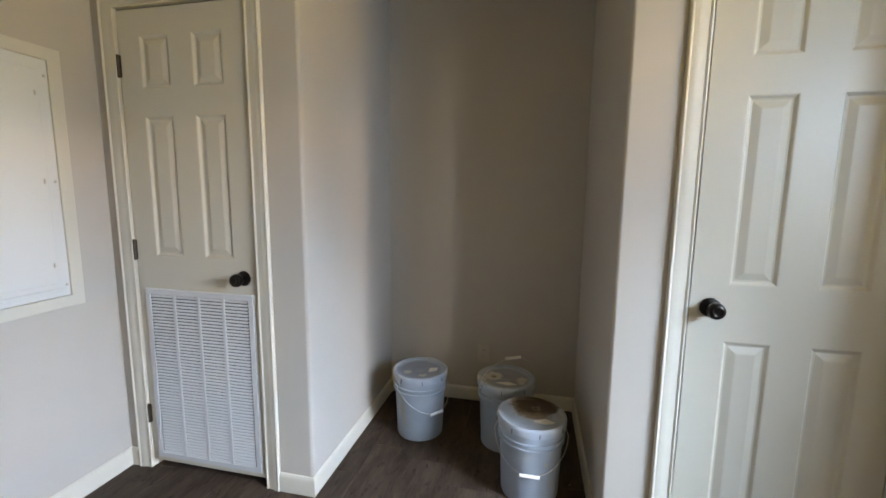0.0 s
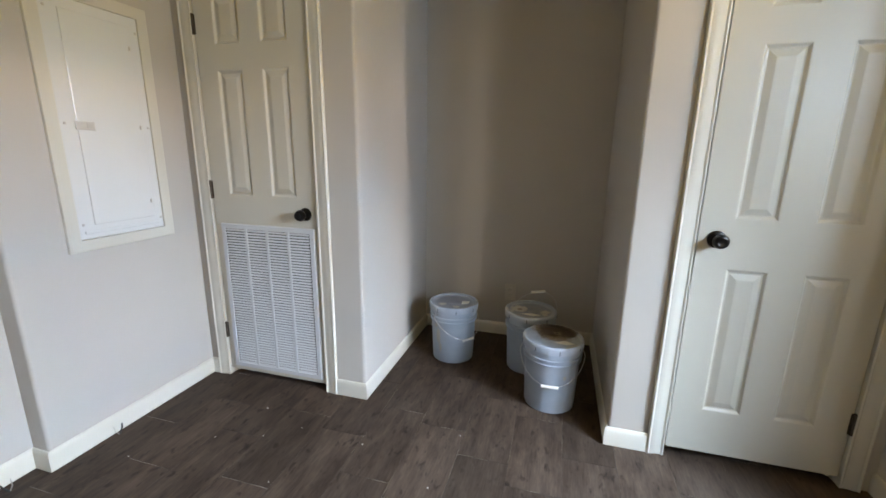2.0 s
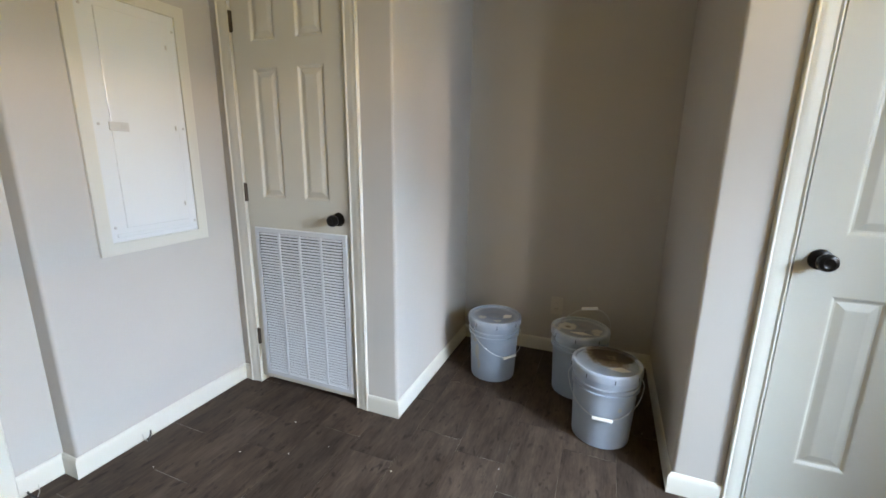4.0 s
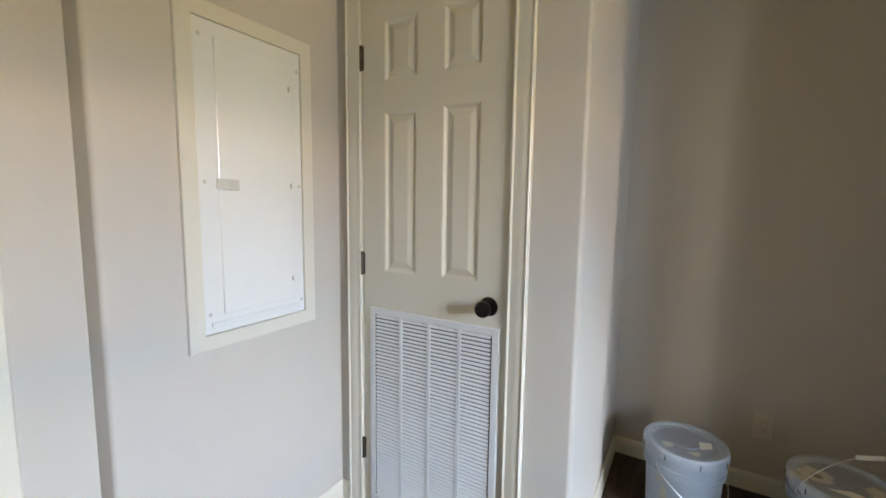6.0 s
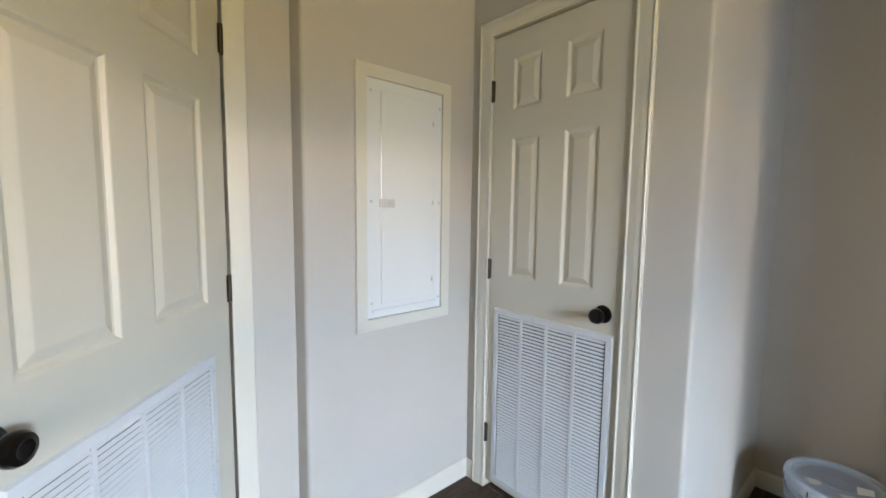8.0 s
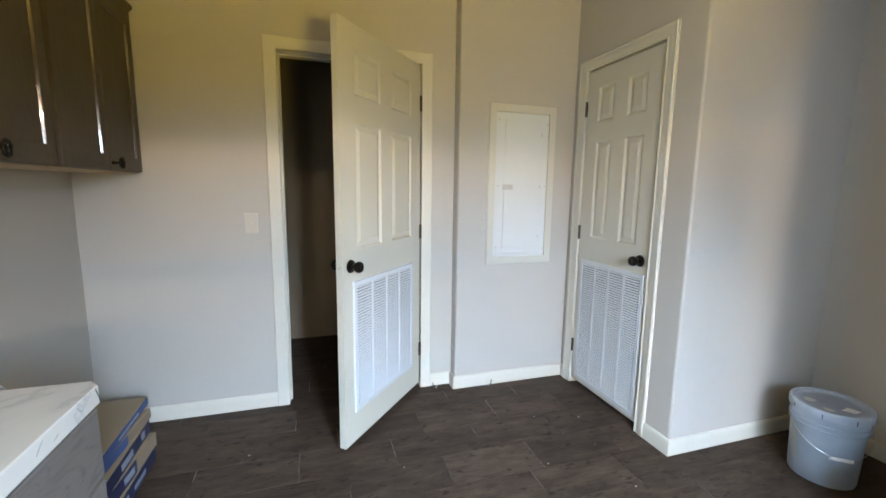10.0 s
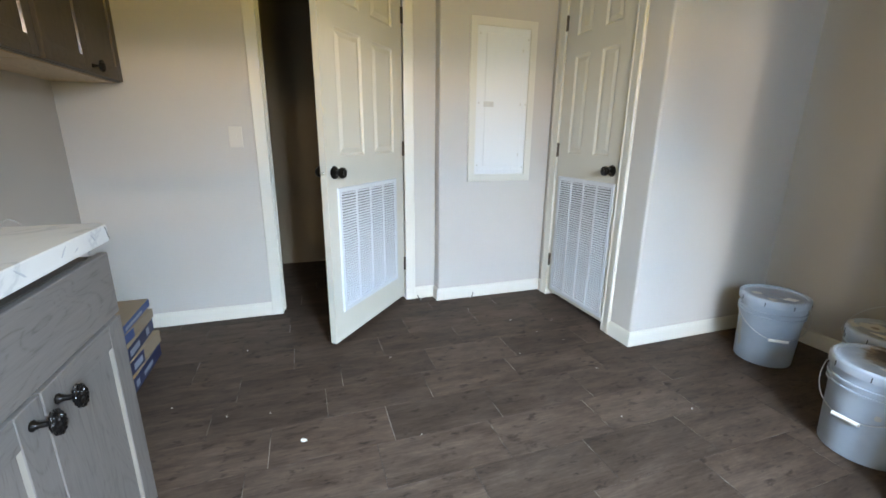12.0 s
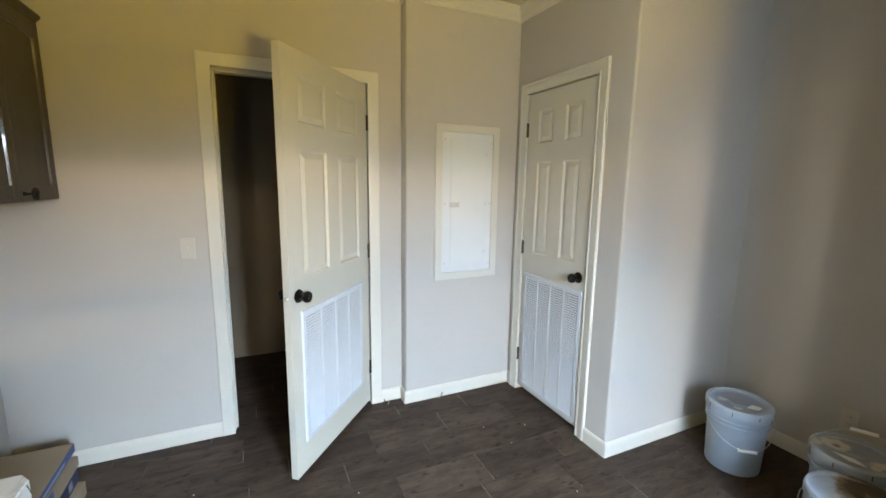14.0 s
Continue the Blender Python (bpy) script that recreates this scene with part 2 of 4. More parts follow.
BASE = [(0, 0.0005), (0.013, 0.0005), (0.013, 0.068), (0.010, 0.078), (0.005, 0.084), (0, 0.085)]
CROWN = [(0, 0), (0.062, 0), (0.062, -0.008), (0.048, -0.020), (0.040, -0.042), (0.016, -0.058), (0.012, -0.075), (0, -0.078)]
CW = 0.078
EDGE = CW - 0.012
for p, q, n, mp, mq in [((XW, YS), (XW, OY0 - EDGE), (1, 0), 0, 0), ((XW, OY1 + EDGE), (XW, YJ), (1, 0), 0, -1), ((XW, YJ), (XP, YJ), (0, -1), -1, 1),
                        ((XP, YJ), (XP, YN), (1, 0), 1, -1), ((XP, YN), (CX0 - EDGE, YN), (0, -1), -1, 0), ((CX1 + EDGE, YN), (XNL, YN), (0, -1), 0, 1),
                        ((XNL, YN), (XNL, YB), (1, 0), 1, -1), ((XNL, YB), (XNR, YB), (0, -1), -1, -1), ((XNR, YN), (XNR, YB), (-1, 0), 1, -1),
                        ((XNR, YN), (DX0 - EDGE, YN), (0, -1), 1, 0), ((XE, 1.50), (XE, YN), (-1, 0), 0, 0)]:
    bm = bmesh.new()
    moulding(bm, BASE, 0, p, q, n, mp, mq)
    structure("baseboard", bm, TRIM, "cream painted baseboard", "baseboard")

for p, q, n, mp, mq in [((XW, YS), (XW, YJ), (1, 0), -1, -1), ((XW, YJ), (XP, YJ), (0, -1), -1, 1), ((XP, YJ), (XP, YN), (1, 0), 1, -1), ((XP, YN), (XNL, YN), (0, -1), -1, 1),
                        ((XNL, YN), (XNL, YB), (1, 0), 1, -1), ((XNL, YB), (XNR, YB), (0, -1), -1, -1), ((XNR, YN), (XNR, YB), (-1, 0), 1, -1), ((XNR, YN), (XE, YN), (0, -1), 1, 0),
                        ((XW, YS), (XE, YS), (0, 1), -1, 0)]:
    bm = bmesh.new()
    moulding(bm, CROWN, CEILING, p, q, n, mp, mq)
    structure("crown_trim", bm, TRIM, "cream painted crown moulding", "trim")


def casing(m, w, h, plain=False):
    """Moulded casing round an opening w wide and h high; local x along it, y into the room, z up."""
    prof = [(-0.001, -0.03), (-0.001, 0.010), (0.004, 0.012), (0.010, 0.008), (0.030, 0.010), (0.046, 0.015), (0.054, 0.013), (0.060, 0.018), (CW - 0.016, 0.018), (CW - 0.012, 0.014), (CW - 0.012, 0)]
    if plain:
        prof = [(-0.001, -0.03), (-0.001, 0.012), (0.002, 0.0145), (CW - 0.016, 0.0165), (CW - 0.012, 0.013), (CW - 0.012, 0)]
    bm = bmesh.new()
    rows = []
    for d, p in prof:
        rows.append([bm.verts.new(v) for v in ((-d, p, 0), (-d, p, h + d), (w + d, p, h + d), (w + d, p, 0))])
    k = len(prof)
    for i in range(k):
        a, b = rows[i], rows[(i + 1) % k]
        for j in range(3):
            bm.faces.new((a[j], a[j + 1], b[j + 1], b[j]))
    bm.faces.new([r[0] for r in rows])
    bm.faces.new([r[3] for r in rows])
    ob = structure("door_trim", bm, TRIM, "cream painted moulded door casing", "trim")
    ob.data.transform(m)
    # lining of the opening
    bm = bmesh.new()
    for x0, x1 in ((0.0, 0.004), (w - 0.004, w)):
        box(bm, x0, x1, -TH - 0.004, -0.03, 0, h)
    box(bm, 0.004, w - 0.004, -TH - 0.004, -0.03, h - 0.004, h)
    for x0, x1 in ((0.004, 0.014), (w - 0.014, w - 0.004)):
        box(bm, x0, x1, -TH + 0.01, -0.052, 0, h - 0.004)
    box(bm, 0.014, w - 0.014, -TH + 0.01, -0.052, h - 0.014, h - 0.004)
    ob = structure("door_jamb", bm, TRIM, "cream painted door jamb", "trim")
    ob.data.transform(m)


# local frames: x along the opening, y out into the room
M_CLOSET = Matrix(((-1, 0, 0, CX1), (0, -1, 0, YN), (0, 0, 1, 0), (0, 0, 0, 1)))
M_STORE = Matrix(((-1, 0, 0, DX1), (0, -1, 0, YN), (0, 0, 1, 0), (0, 0, 0, 1)))
M_WEST = Matrix(((0, 1, 0, XW), (-1, 0, 0, OY1), (0, 0, 1, 0), (0, 0, 0, 1)))
casing(M_CLOSET, CX1 - CX0, DOOR_TOP)
casing(M_STORE, DX1 - DX0, DOOR_TOP)
casing(M_WEST, OY1 - OY0, DOOR_TOP, plain=True)

# ---- doors ----
ROWS_Z = [(0.235, 0.84), (1.03, 1.63), (1.742, 1.955)]
SLAB_Z0, SLAB_Z1, SLAB_T = 0.040, 2.058, 0.035


def panel_mesh(w, h):
    """Moulded panel, centred; local x, z in the door's plane, y out of it: a cove, then a raised field."""
    bm = bmesh.new()
    steps = [(0, 0), (0.004, -0.001), (0.012, -0.0085), (0.018, -0.0095), (0.021, -0.0085), (0.040, -0.0025), (0.043, -0.002)]
    rings = []
    for inset, y in steps:
        a, b = w / 2 - inset, h / 2 - inset
        rings.append([bm.verts.new(v) for v in ((-a, y, -b), (a, y, -b), (a, y, b), (-a, y, b))])
    for p, q in zip(rings, rings[1:]):
        for i in range(4):
            bm.faces.new((p[i], p[(i + 1) % 4], q[(i + 1) % 4], q[i]))
    bm.faces.new(rings[-1])
    return bm


def slab_mesh(w, side, cells, t):
    """Slab with square holes where the panels sit, on both faces."""
    xs = sorted({0, w, *[c[0] for c in cells], *[c[1] for c in cells]})
    zs = sorted({SLAB_Z0, SLAB_Z1, *[c[2] for c in cells], *[c[3] for c in cells]})
    bm = bmesh.new()

    def quad(*v):
        bm.faces.new([bm.verts.new((x * side, y, z)) for x, y, z in v])
    for x0, x1 in zip(xs, xs[1:]):
        for z0, z1 in zip(zs, zs[1:]):
            if any(c[0] - 1e-6 <= x0 and x1 <= c[1] + 1e-6 and c[2] - 1e-6 <= z0 and z1 <= c[3] + 1e-6 for c in cells):
                continue
            for y in (0, -t):
                quad((x0, y, z0), (x1, y, z0), (x1, y, z1), (x0, y, z1))
    for z0, z1 in zip(zs, zs[1:]):
        for x in (0, w):
            quad((x, 0, z0), (x, 0, z1), (x, -t, z1), (x, -t, z0))
    for x0, x1 in zip(xs, xs[1:]):
        for z in (SLAB_Z0, SLAB_Z1):
            quad((x0, 0, z), (x1, 0, z), (x1, -t, z), (x0, -t, z))
    return bm


def knob_parts(parent, x, z, y0, out):
    bm = bmesh.new()
    lathe(bm, [(0.004, 0), (0.031, 0.0), (0.033, 0.003), (0.031, 0.008), (0.020, 0.011), (0.013, 0.013)], 28, "Y")
    bm.transform(Matrix.Diagonal((1, out, 1, 1)))
    rose = part("rosette", bm, BLACK, parent, at=pose(x, y0, z), smooth=True)
    bm = bmesh.new()
    lathe(bm, [(0.011, 0.010), (0.010, 0.026), (0.014, 0.031), (0.024, 0.037), (0.028, 0.046), (0.0275, 0.055), (0.024, 0.062), (0.015, 0.065), (0.012, 0.0635), (0.004, 0.0633)], 28, "Y")
    bm.transform(Matrix.Diagonal((1, out, 1, 1)))
    part("door_knob", bm, BLACK, parent, "round oil-rubbed bronze door knob", at=pose(x, y0, z), smooth=True)


def hinge_part(parent, z, side):
    bm = bmesh.new()
    lathe(bm, [(0.004, -0.047), (0.0065, -0.045), (0.0065, 0.045), (0.004, 0.047)], 12, "Z", (0, 0.005, 0))
    box(bm, min(0, side * 0.011), max(0, side * 0.011), -0.001, 0.0015, -0.044, 0.044)
    box(bm, min(0, -side * 0.005), max(0, -side * 0.005), -0.001, 0.004, -0.044, 0.044)
    part("hinge", bm, HINGE, parent, "dark bronze butt hinge", at=pose(-side * 0.003, 0, z), smooth=True)


def grille_part(parent, x0, x1, z0, z1, y, out, single=True):
    """Return-air grille over x0..x1, z0..z1 on the face at y that looks along out."""
    w, h = x1 - x0, z1 - z0
    at = pose((x0 + x1) / 2, y, (z0 + z1) / 2) @ (pose(0, 0, 0, 0, 0, 180) if out < 0 else Matrix())
    bm = bmesh.new()
    f, t = 0.026, 0.009
    # flanged frame with a sloping outer lip
    steps = [(0, 0.0), (0.004, t), (f, t), (f, 0.002)]
    rings = []
    for inset, d in steps:
        a, b = w / 2 - inset, h / 2 - inset
        rings.append([bm.verts.new(v) for v in ((-a, d, -b), (a, d, -b), (a, d, b), (-a, d, b))])
    for p, q in zip(rings, rings[1:]):
        for i in range(4):
            bm.faces.new((p[i], p[(i + 1) % 4], q[(i + 1) % 4], q[i]))
    cw = (w - 2 * f) / 4
    for k in (1, 2, 3):
        c = -w / 2 + f + cw * k
        box(bm, c - 0.006, c + 0.006, 0.001, t - 0.0005, -h / 2 + f - 0.001, h / 2 - f + 0.001)
    g = part("grille", bm, GRILLE, parent, "white enamelled return-air grille", at=at)
    # dark sheet on the solid slab, in place of the shade between slats
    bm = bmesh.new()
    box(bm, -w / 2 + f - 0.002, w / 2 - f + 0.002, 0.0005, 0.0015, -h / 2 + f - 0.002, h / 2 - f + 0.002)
    part("dark_backing", bm, DARK, g, "dark sheet standing in for the shade behind the slats")
    n = int((h - 2 * f) / 0.0146)
    pitch = (h - 2 * f) / n

    def blade(bm, cx, cz):
        half = cw / 2 - 0.0055
        prof = [(0.0020, 0.0042), (0.0032, 0.0047), (0.0088, -0.0030), (0.0086, -0.0046), (0.0074, -0.0040)]
        a = [bm.verts.new((cx - half, d, cz + e)) for d, e in prof]
        b = [bm.verts.new((cx + half, d, cz + e)) for d, e in prof]
        k = len(prof)
        for i in range(k):
            bm.faces.new((a[i], a[(i + 1) % k], b[(i + 1) % k], b[i]))
        bm.faces.new(a[::-1])
        bm.faces.new(b)
    spots = [(-w / 2 + f + cw * (c + 0.5), -h / 2 + f + pitch * (i + 0.5)) for c in range(4) for i in range(n)]
    if single:
        bm = bmesh.new()
        blade(bm, 0, 0)
        first = part("slat", bm, GRILLE, g, at=pose(spots[0][0], 0, spots[0][1]))
        for cx, cz in spots[1:]:
            again("slat", first, g, pose(cx, 0, cz))
    else:
        bm = bmesh.new()
        for cx, cz in spots:
            blade(bm, cx, cz)
        tagged(part("slats", bm, GRILLE, g), kind="stuff")
    bm = bmesh.new()
    lathe(bm, [(0.003, 0), (0.0042, 0.0005), (0.0032, 0.0018), (0.001, 0.002)], 10, "Y")
    s = part("screw", bm, STEEL, g, at=pose(w / 2 - 0.012, t, h / 2 - 0.05), smooth=True)
    for sx, sz in ((1, -1), (-1, 1), (-1, -1), (1, 0), (-1, 0)):
        again("screw", s, g, pose(sx * (w / 2 - 0.012), t, sz * (h / 2 - 0.05)))


def six_panel_door(name, at, w, side, stile, mullion, label, grilles=(), latch=False):
    """Moulded door hung at the local origin, reaching along side * x; grilles: (x0, x1, z0, z1, face)."""
    door = thing(name, at, label, "door", kind="structure")
    pw = (w - 2 * stile - mullion) / 2
    cols = [(stile, stile + pw), (stile + pw + mullion, w - stile)]
    cells = [(a, b, z0, z1) for a, b in cols for z0, z1 in (ROWS_Z[1:] if grilles else ROWS_Z)]
    slab = part("slab", slab_mesh(w, side, cells, SLAB_T), DOORPAINT, door)
    first = {}
    for a, b, z0, z1 in cells:
        for y, turn in ((0, 0), (-SLAB_T, 180)):
            m = pose(side * (a + b) / 2, y, (z0 + z1) / 2, 0, 0, turn)
            key = round(z1 - z0, 4)
            if key in first:
                again("panel", first[key], slab, m)
            else:
                first[key] = part("panel", panel_mesh(b - a, z1 - z0), DOORPAINT, slab, at=m)
    for x0, x1, z0, z1, face in grilles:
        a, b = sorted((side * x0, side * x1))
        grille_part(door, a, b, z0, z1, 0 if face > 0 else -SLAB_T, face, single=face > 0)
    kx = side * (w - 0.062)
    knob_parts(door, kx, 0.953, 0, 1)
    if latch:
        knob_parts(door, kx, 0.953, -SLAB_T, -1)
        bm = bmesh.new()
        lathe(bm, [(0.009, 0.0), (0.009, 0.009), (0.006, 0.012), (0.002, 0.012)], 14, "X", (side * w, -0.0175, 0))
        part("latch", bm, STEEL, door, "satin nickel latch bolt", at=pose(0, 0, 0.953), smooth=True)
    for z in (0.274, 1.055, 1.838):
        hinge_part(door, z, side)
    return door


W24 = 0.612
six_panel_door("door_1", M_CLOSET @ pose(CX1 - CX0 - 0.006, -0.003, 0), W24, -1, 0.106, 0.108,
               "closed cream six-panel closet door with a tall white louvred grille", [(0.036, 0.594, 0.060, 0.882, 1)])
six_panel_door("door_2", M_STORE @ pose(0.006, -0.003, 0), W24, 1, 0.110, 0.112, "closed cream six-panel interior door with a black knob")
OPEN = 49.5
six_panel_door("door_3", M_WEST @ pose(0.004, 0.004, 0, 0, 0, OPEN) @ pose(0.012, 0, 0), 0.803, 1, 0.115, 0.103,
               "half-open cream panelled door with louvred grille, leading to a dark closet", [(0.105, 0.725, 0.195, 0.874, 1), (0.105, 0.725, 0.195, 0.874, -1)], latch=True)

# strike plate on the latch side of the open doorway
bm = bmesh.new()
box(bm, -0.0008, 0.0010, -0.021, 0.021, -0.035, 0.035)
tagged(part("strike_plate", bm, STEEL, at=pose(XW - 0.009, OY0 + 0.0072, 0.953, 0, 0, 90)), "satin nickel strike plate set in the door jamb", "strike plate")

# ---- electrical panel ----
PULL = material("pale_grey_plastic", (0.48, 0.47, 0.45), 0.5)
EX = XP
epanel = thing("electrical_panel", pose(EX, 1.542, 1.349), "closed white enamelled breaker panel in a cream wooden frame", "electrical panel")
EW, EH = 0.470, 1.018


def frame_ring(w, h, wide, t, bev=0.002):
    bm = bmesh.new()
    steps = [(0, 0), (0, t - bev), (bev, t), (wide - bev, t), (wide, t - bev), (wide, 0.001)]
    rings = []
    for inset, d in steps:
        a, b = w / 2 - inset, h / 2 - inset
        rings.append([bm.verts.new(v) for v in ((d, -a, -b), (d, a, -b), (d, a, b), (d, -a, b))])
    for p, q in zip(rings, rings[1:]):
        for i in range(4):
            bm.faces.new((p[i], p[(i + 1) % 4], q[(i + 1) % 4], q[i]))
    return bm


part("frame", frame_ring(EW, EH, 0.048, 0.013), TRIM, epanel, "cream painted wooden frame")
cover_w, cover_h = EW - 0.098, EH - 0.098
bm = bmesh.new()
box(bm, 0.001, 0.008, -cover_w / 2, cover_w / 2, -cover_h / 2, cover_h / 2, 0.002)
box(bm, 0.007, 0.0125, -cover_w / 2 + 0.020, cover_w / 2 - 0.022, -cover_h / 2 + 0.020, -cover_h / 2 + 0.034, 0.002)
cover = part("cover", bm, PANELWHITE, epanel, "white enamelled steel cover")
bm = bmesh.new()
# the door's pressed lip and flat leaf
box(bm, 0.008, 0.0125, -cover_w / 2 + 0.060, cover_w / 2 - 0.040, -cover_h / 2 + 0.055, cover_h / 2 - 0.040, 0.003)
leaf = part("panel_door", bm, PANELWHITE, epanel, "white hinged leaf of the breaker panel")
bm = bmesh.new()
box(bm, 0.0, 0.006, -0.036, 0.036, -0.017, 0.017, 0.002)
pull = part("pull", bm, PULL, leaf, "pale grey recessed pull", at=pose(0.0125, -0.100, -0.006))
bm = bmesh.new()
box(bm, 0.0058, 0.0066, 0.004, 0.026, -0.009, 0.009)
for i in range(3):
    box(bm, 0.0064, 0.0070, 0.006, 0.024, -0.007 + i * 0.005, -0.005 + i * 0.005)
part("slot", bm, GREYP, pull)
bm = bmesh.new()
lathe(bm, [(0.003, 0), (0.006, 0.0005), (0.0045, 0.002), (0.001, 0.0022)], 12, "X")
s = part("screw", bm, GREYP, cover, at=pose(0.008, -cover_w / 2 + 0.018, cover_h / 2 - 0.045), smooth=True)
for y, z in ((cover_w / 2 - 0.012, cover_h / 2 - 0.060), (-cover_w / 2 + 0.018, 0.0), (cover_w / 2 - 0.012, 0.0), (-cover_w / 2 + 0.018, -cover_h / 2 + 0.060), (cover_w / 2 - 0.012, -cover_h / 2 + 0.045)):
    again("screw", s, cover, pose(0.008, y, z))
bm = bmesh.new()
box(bm, 0, 0.004, -0.003, 0.003, -0.009, 0.009, 0.001)
s = part("catch", bm, STEEL, leaf, "small steel catch", at=pose(0.0125, cover_w / 2 - 0.052, 0.33))
for z in (0.0, -0.33):
    again("catch", s, leaf, pose(0.0125, cover_w / 2 - 0.052, z))

# ---- switch and outlet ----
sw = thing("light_switch", pose(XW, -0.100, 1.118), "ivory plastic single light switch on the painted wall", "light switch")
bm = bmesh.new()
box(bm, 0.0, 0.006, -0.036, 0.036, -0.058, 0.058, 0.003)
part("plate", bm, SWITCH, sw)
bm = bmesh.new()
box(bm, 0.005, 0.016, -0.004, 0.004, -0.004, 0.010, 0.001)
part("toggle", bm, SWITCH, sw)
bm = bmesh.new()
lathe(bm, [(0.001, 0), (0.003, 0.0004), (0.001, 0.0012)], 8, "X")
s = part("screw", bm, SWITCH, sw, at=pose(0.006, 0, 0.041))
again("screw", s, sw, pose(0.006, 0, -0.041))

ou = thing("power_outlet", pose(0.172, YB, 0.318), "ivory plastic duplex power outlet on the niche wall", "outlet")
bm = bmesh.new()
box(bm, -0.036, 0.036, -0.006, 0.0, -0.058, 0.058, 0.003)
part("plate", bm, SWITCH, ou)
for z in (0.020, -0.020):
    bm = bmesh.new()
    lathe(bm, [(0.017, 0), (0.017, -0.008), (0.015, -0.009), (0.001, -0.009)], 20, "Y")
    so = part("socket", bm, SWITCH, ou, at=pose(0, 0, z), smooth=True)
    bm = bmesh.new()
    for x in (-0.006, 0.006):
        box(bm, x - 0.001, x + 0.001, -0.0096, -0.0088, -0.003, 0.006)
    part("slot", bm, DARK, so)

# ---- buckets ----
BUCKET = material("bucket_plastic", (0.34, 0.39, 0.44), 0.42)
v = placed(BUCKET)
n1 = node(BUCKET, "ShaderNodeTexNoise", Scale=9.0, Detail=5.0)
join(BUCKET, v, n1.inputs["Vector"])
join(BUCKET, ramp(BUCKET, n1.outputs["Fac"], [(0.32, (0.285, 0.335, 0.405)), (0.6, (0.32, 0.37, 0.435)), (0.80, (0.37, 0.415, 0.47))]), shader(BUCKET).inputs["Base Color"])
MUD, MUDPALE, COMPOUND, SCUFF = (0.050, 0.036, 0.024), (0.20, 0.16, 0.12), (0.50, 0.48, 0.43), (0.24, 0.26, 0.31)


def lid_plastic(name, stains):
    """Grey lid plastic with dried stains; stains: (x, y, radius, raggedness, softness, colour) on the lid's top."""
    m = material(name, (0.40, 0.45, 0.50), 0.42)
    v = placed(m)
    dust = node(m, "ShaderNodeTexNoise", Scale=14.0, Detail=6.0)
    join(m, v, dust.inputs["Vector"])
    tone = ramp(m, dust.outputs["Fac"], [(0.38, (0.31, 0.355, 0.425)), (0.60, (0.37, 0.41, 0.47)), (0.74, (0.47, 0.49, 0.52))])
    for i, (x, y, r, ragged, soft, colour) in enumerate(stains):
        away = node(m, "ShaderNodeVectorMath")
        away.operation = "DISTANCE"
        join(m, v, away.inputs[0])
        away.inputs[1].default_value = (x, y, 0.355)
        edge = node(m, "ShaderNodeTexNoise", Scale=24.0 + 7 * i, Detail=5.0, Roughness=0.65)
        join(m, v, edge.inputs["Vector"])
        push = node(m, "ShaderNodeMath")
        push.operation = "MULTIPLY_ADD"
        push.inputs[1].default_value, push.inputs[2].default_value = ragged, -ragged / 2
        join(m, edge.outputs["Fac"], push.inputs[0])
        total = node(m, "ShaderNodeMath")
        join(m, away.outputs["Value"], total.inputs[0])
        join(m, push.outputs[0], total.inputs[1])
        mask = node(m, "ShaderNodeMapRange")
        mask.interpolation_type = "SMOOTHSTEP"
        mask.inputs["From Min"].default_value, mask.inputs["From Max"].default_value = r - soft, r + soft
        mask.inputs["To Min"].default_value, mask.inputs["To Max"].default_value = 1.0, 0.0
        join(m, total.outputs[0], mask.inputs["Value"])
        mix = node(m, "ShaderNodeMix")
        mix.data_type = "RGBA"
        join(m, mask.outputs[0], mix.inputs[0])
        join(m, tone, mix.inputs[6])
        mix.inputs[7].default_value = (*colour, 1)
        tone = mix.outputs[2]
    join(m, tone, shader(m).inputs["Base Color"])
    relief(m, dust.outputs["Fac"], 0.15, 0.002)
    return m


WIRE = material("zinc_wire", (0.55, 0.56, 0.57), 0.35, 1.0)
PAPER = material("torn_paper", (0.72, 0.70, 0.64), 0.8)
CRUST = paint("dried_compound", (0.40, 0.39, 0.35), 0.85, 60, 0.5, 0.15)


def patch(bm, cx, cy, rx, ry, z, seed, n=22, t=0.0012):
    """An irregular thin patch with ragged outline."""
    r = random.Random(seed)
    ph = [r.uniform(0, 6.28) for _ in range(4)]
    top, low = [], []
    for i in range(n):
        a = 2 * math.pi * i / n
        k = 1 + 0.16 * math.sin(2 * a + ph[0]) + 0.12 * math.sin(3 * a + ph[1]) + 0.09 * math.sin(5 * a + ph[2]) + r.uniform(-0.06, 0.06)
        x, y = cx + rx * k * math.cos(a), cy + ry * k * math.sin(a)
        top.append(bm.verts.new((x, y, z + t)))
        low.append(bm.verts.new((x, y, z)))
    bm.faces.new(top)
    bm.faces.new(low[::-1])
    for i in range(n):
        bm.faces.new((low[i], low[(i + 1) % n], top[(i + 1) % n], top[i]))


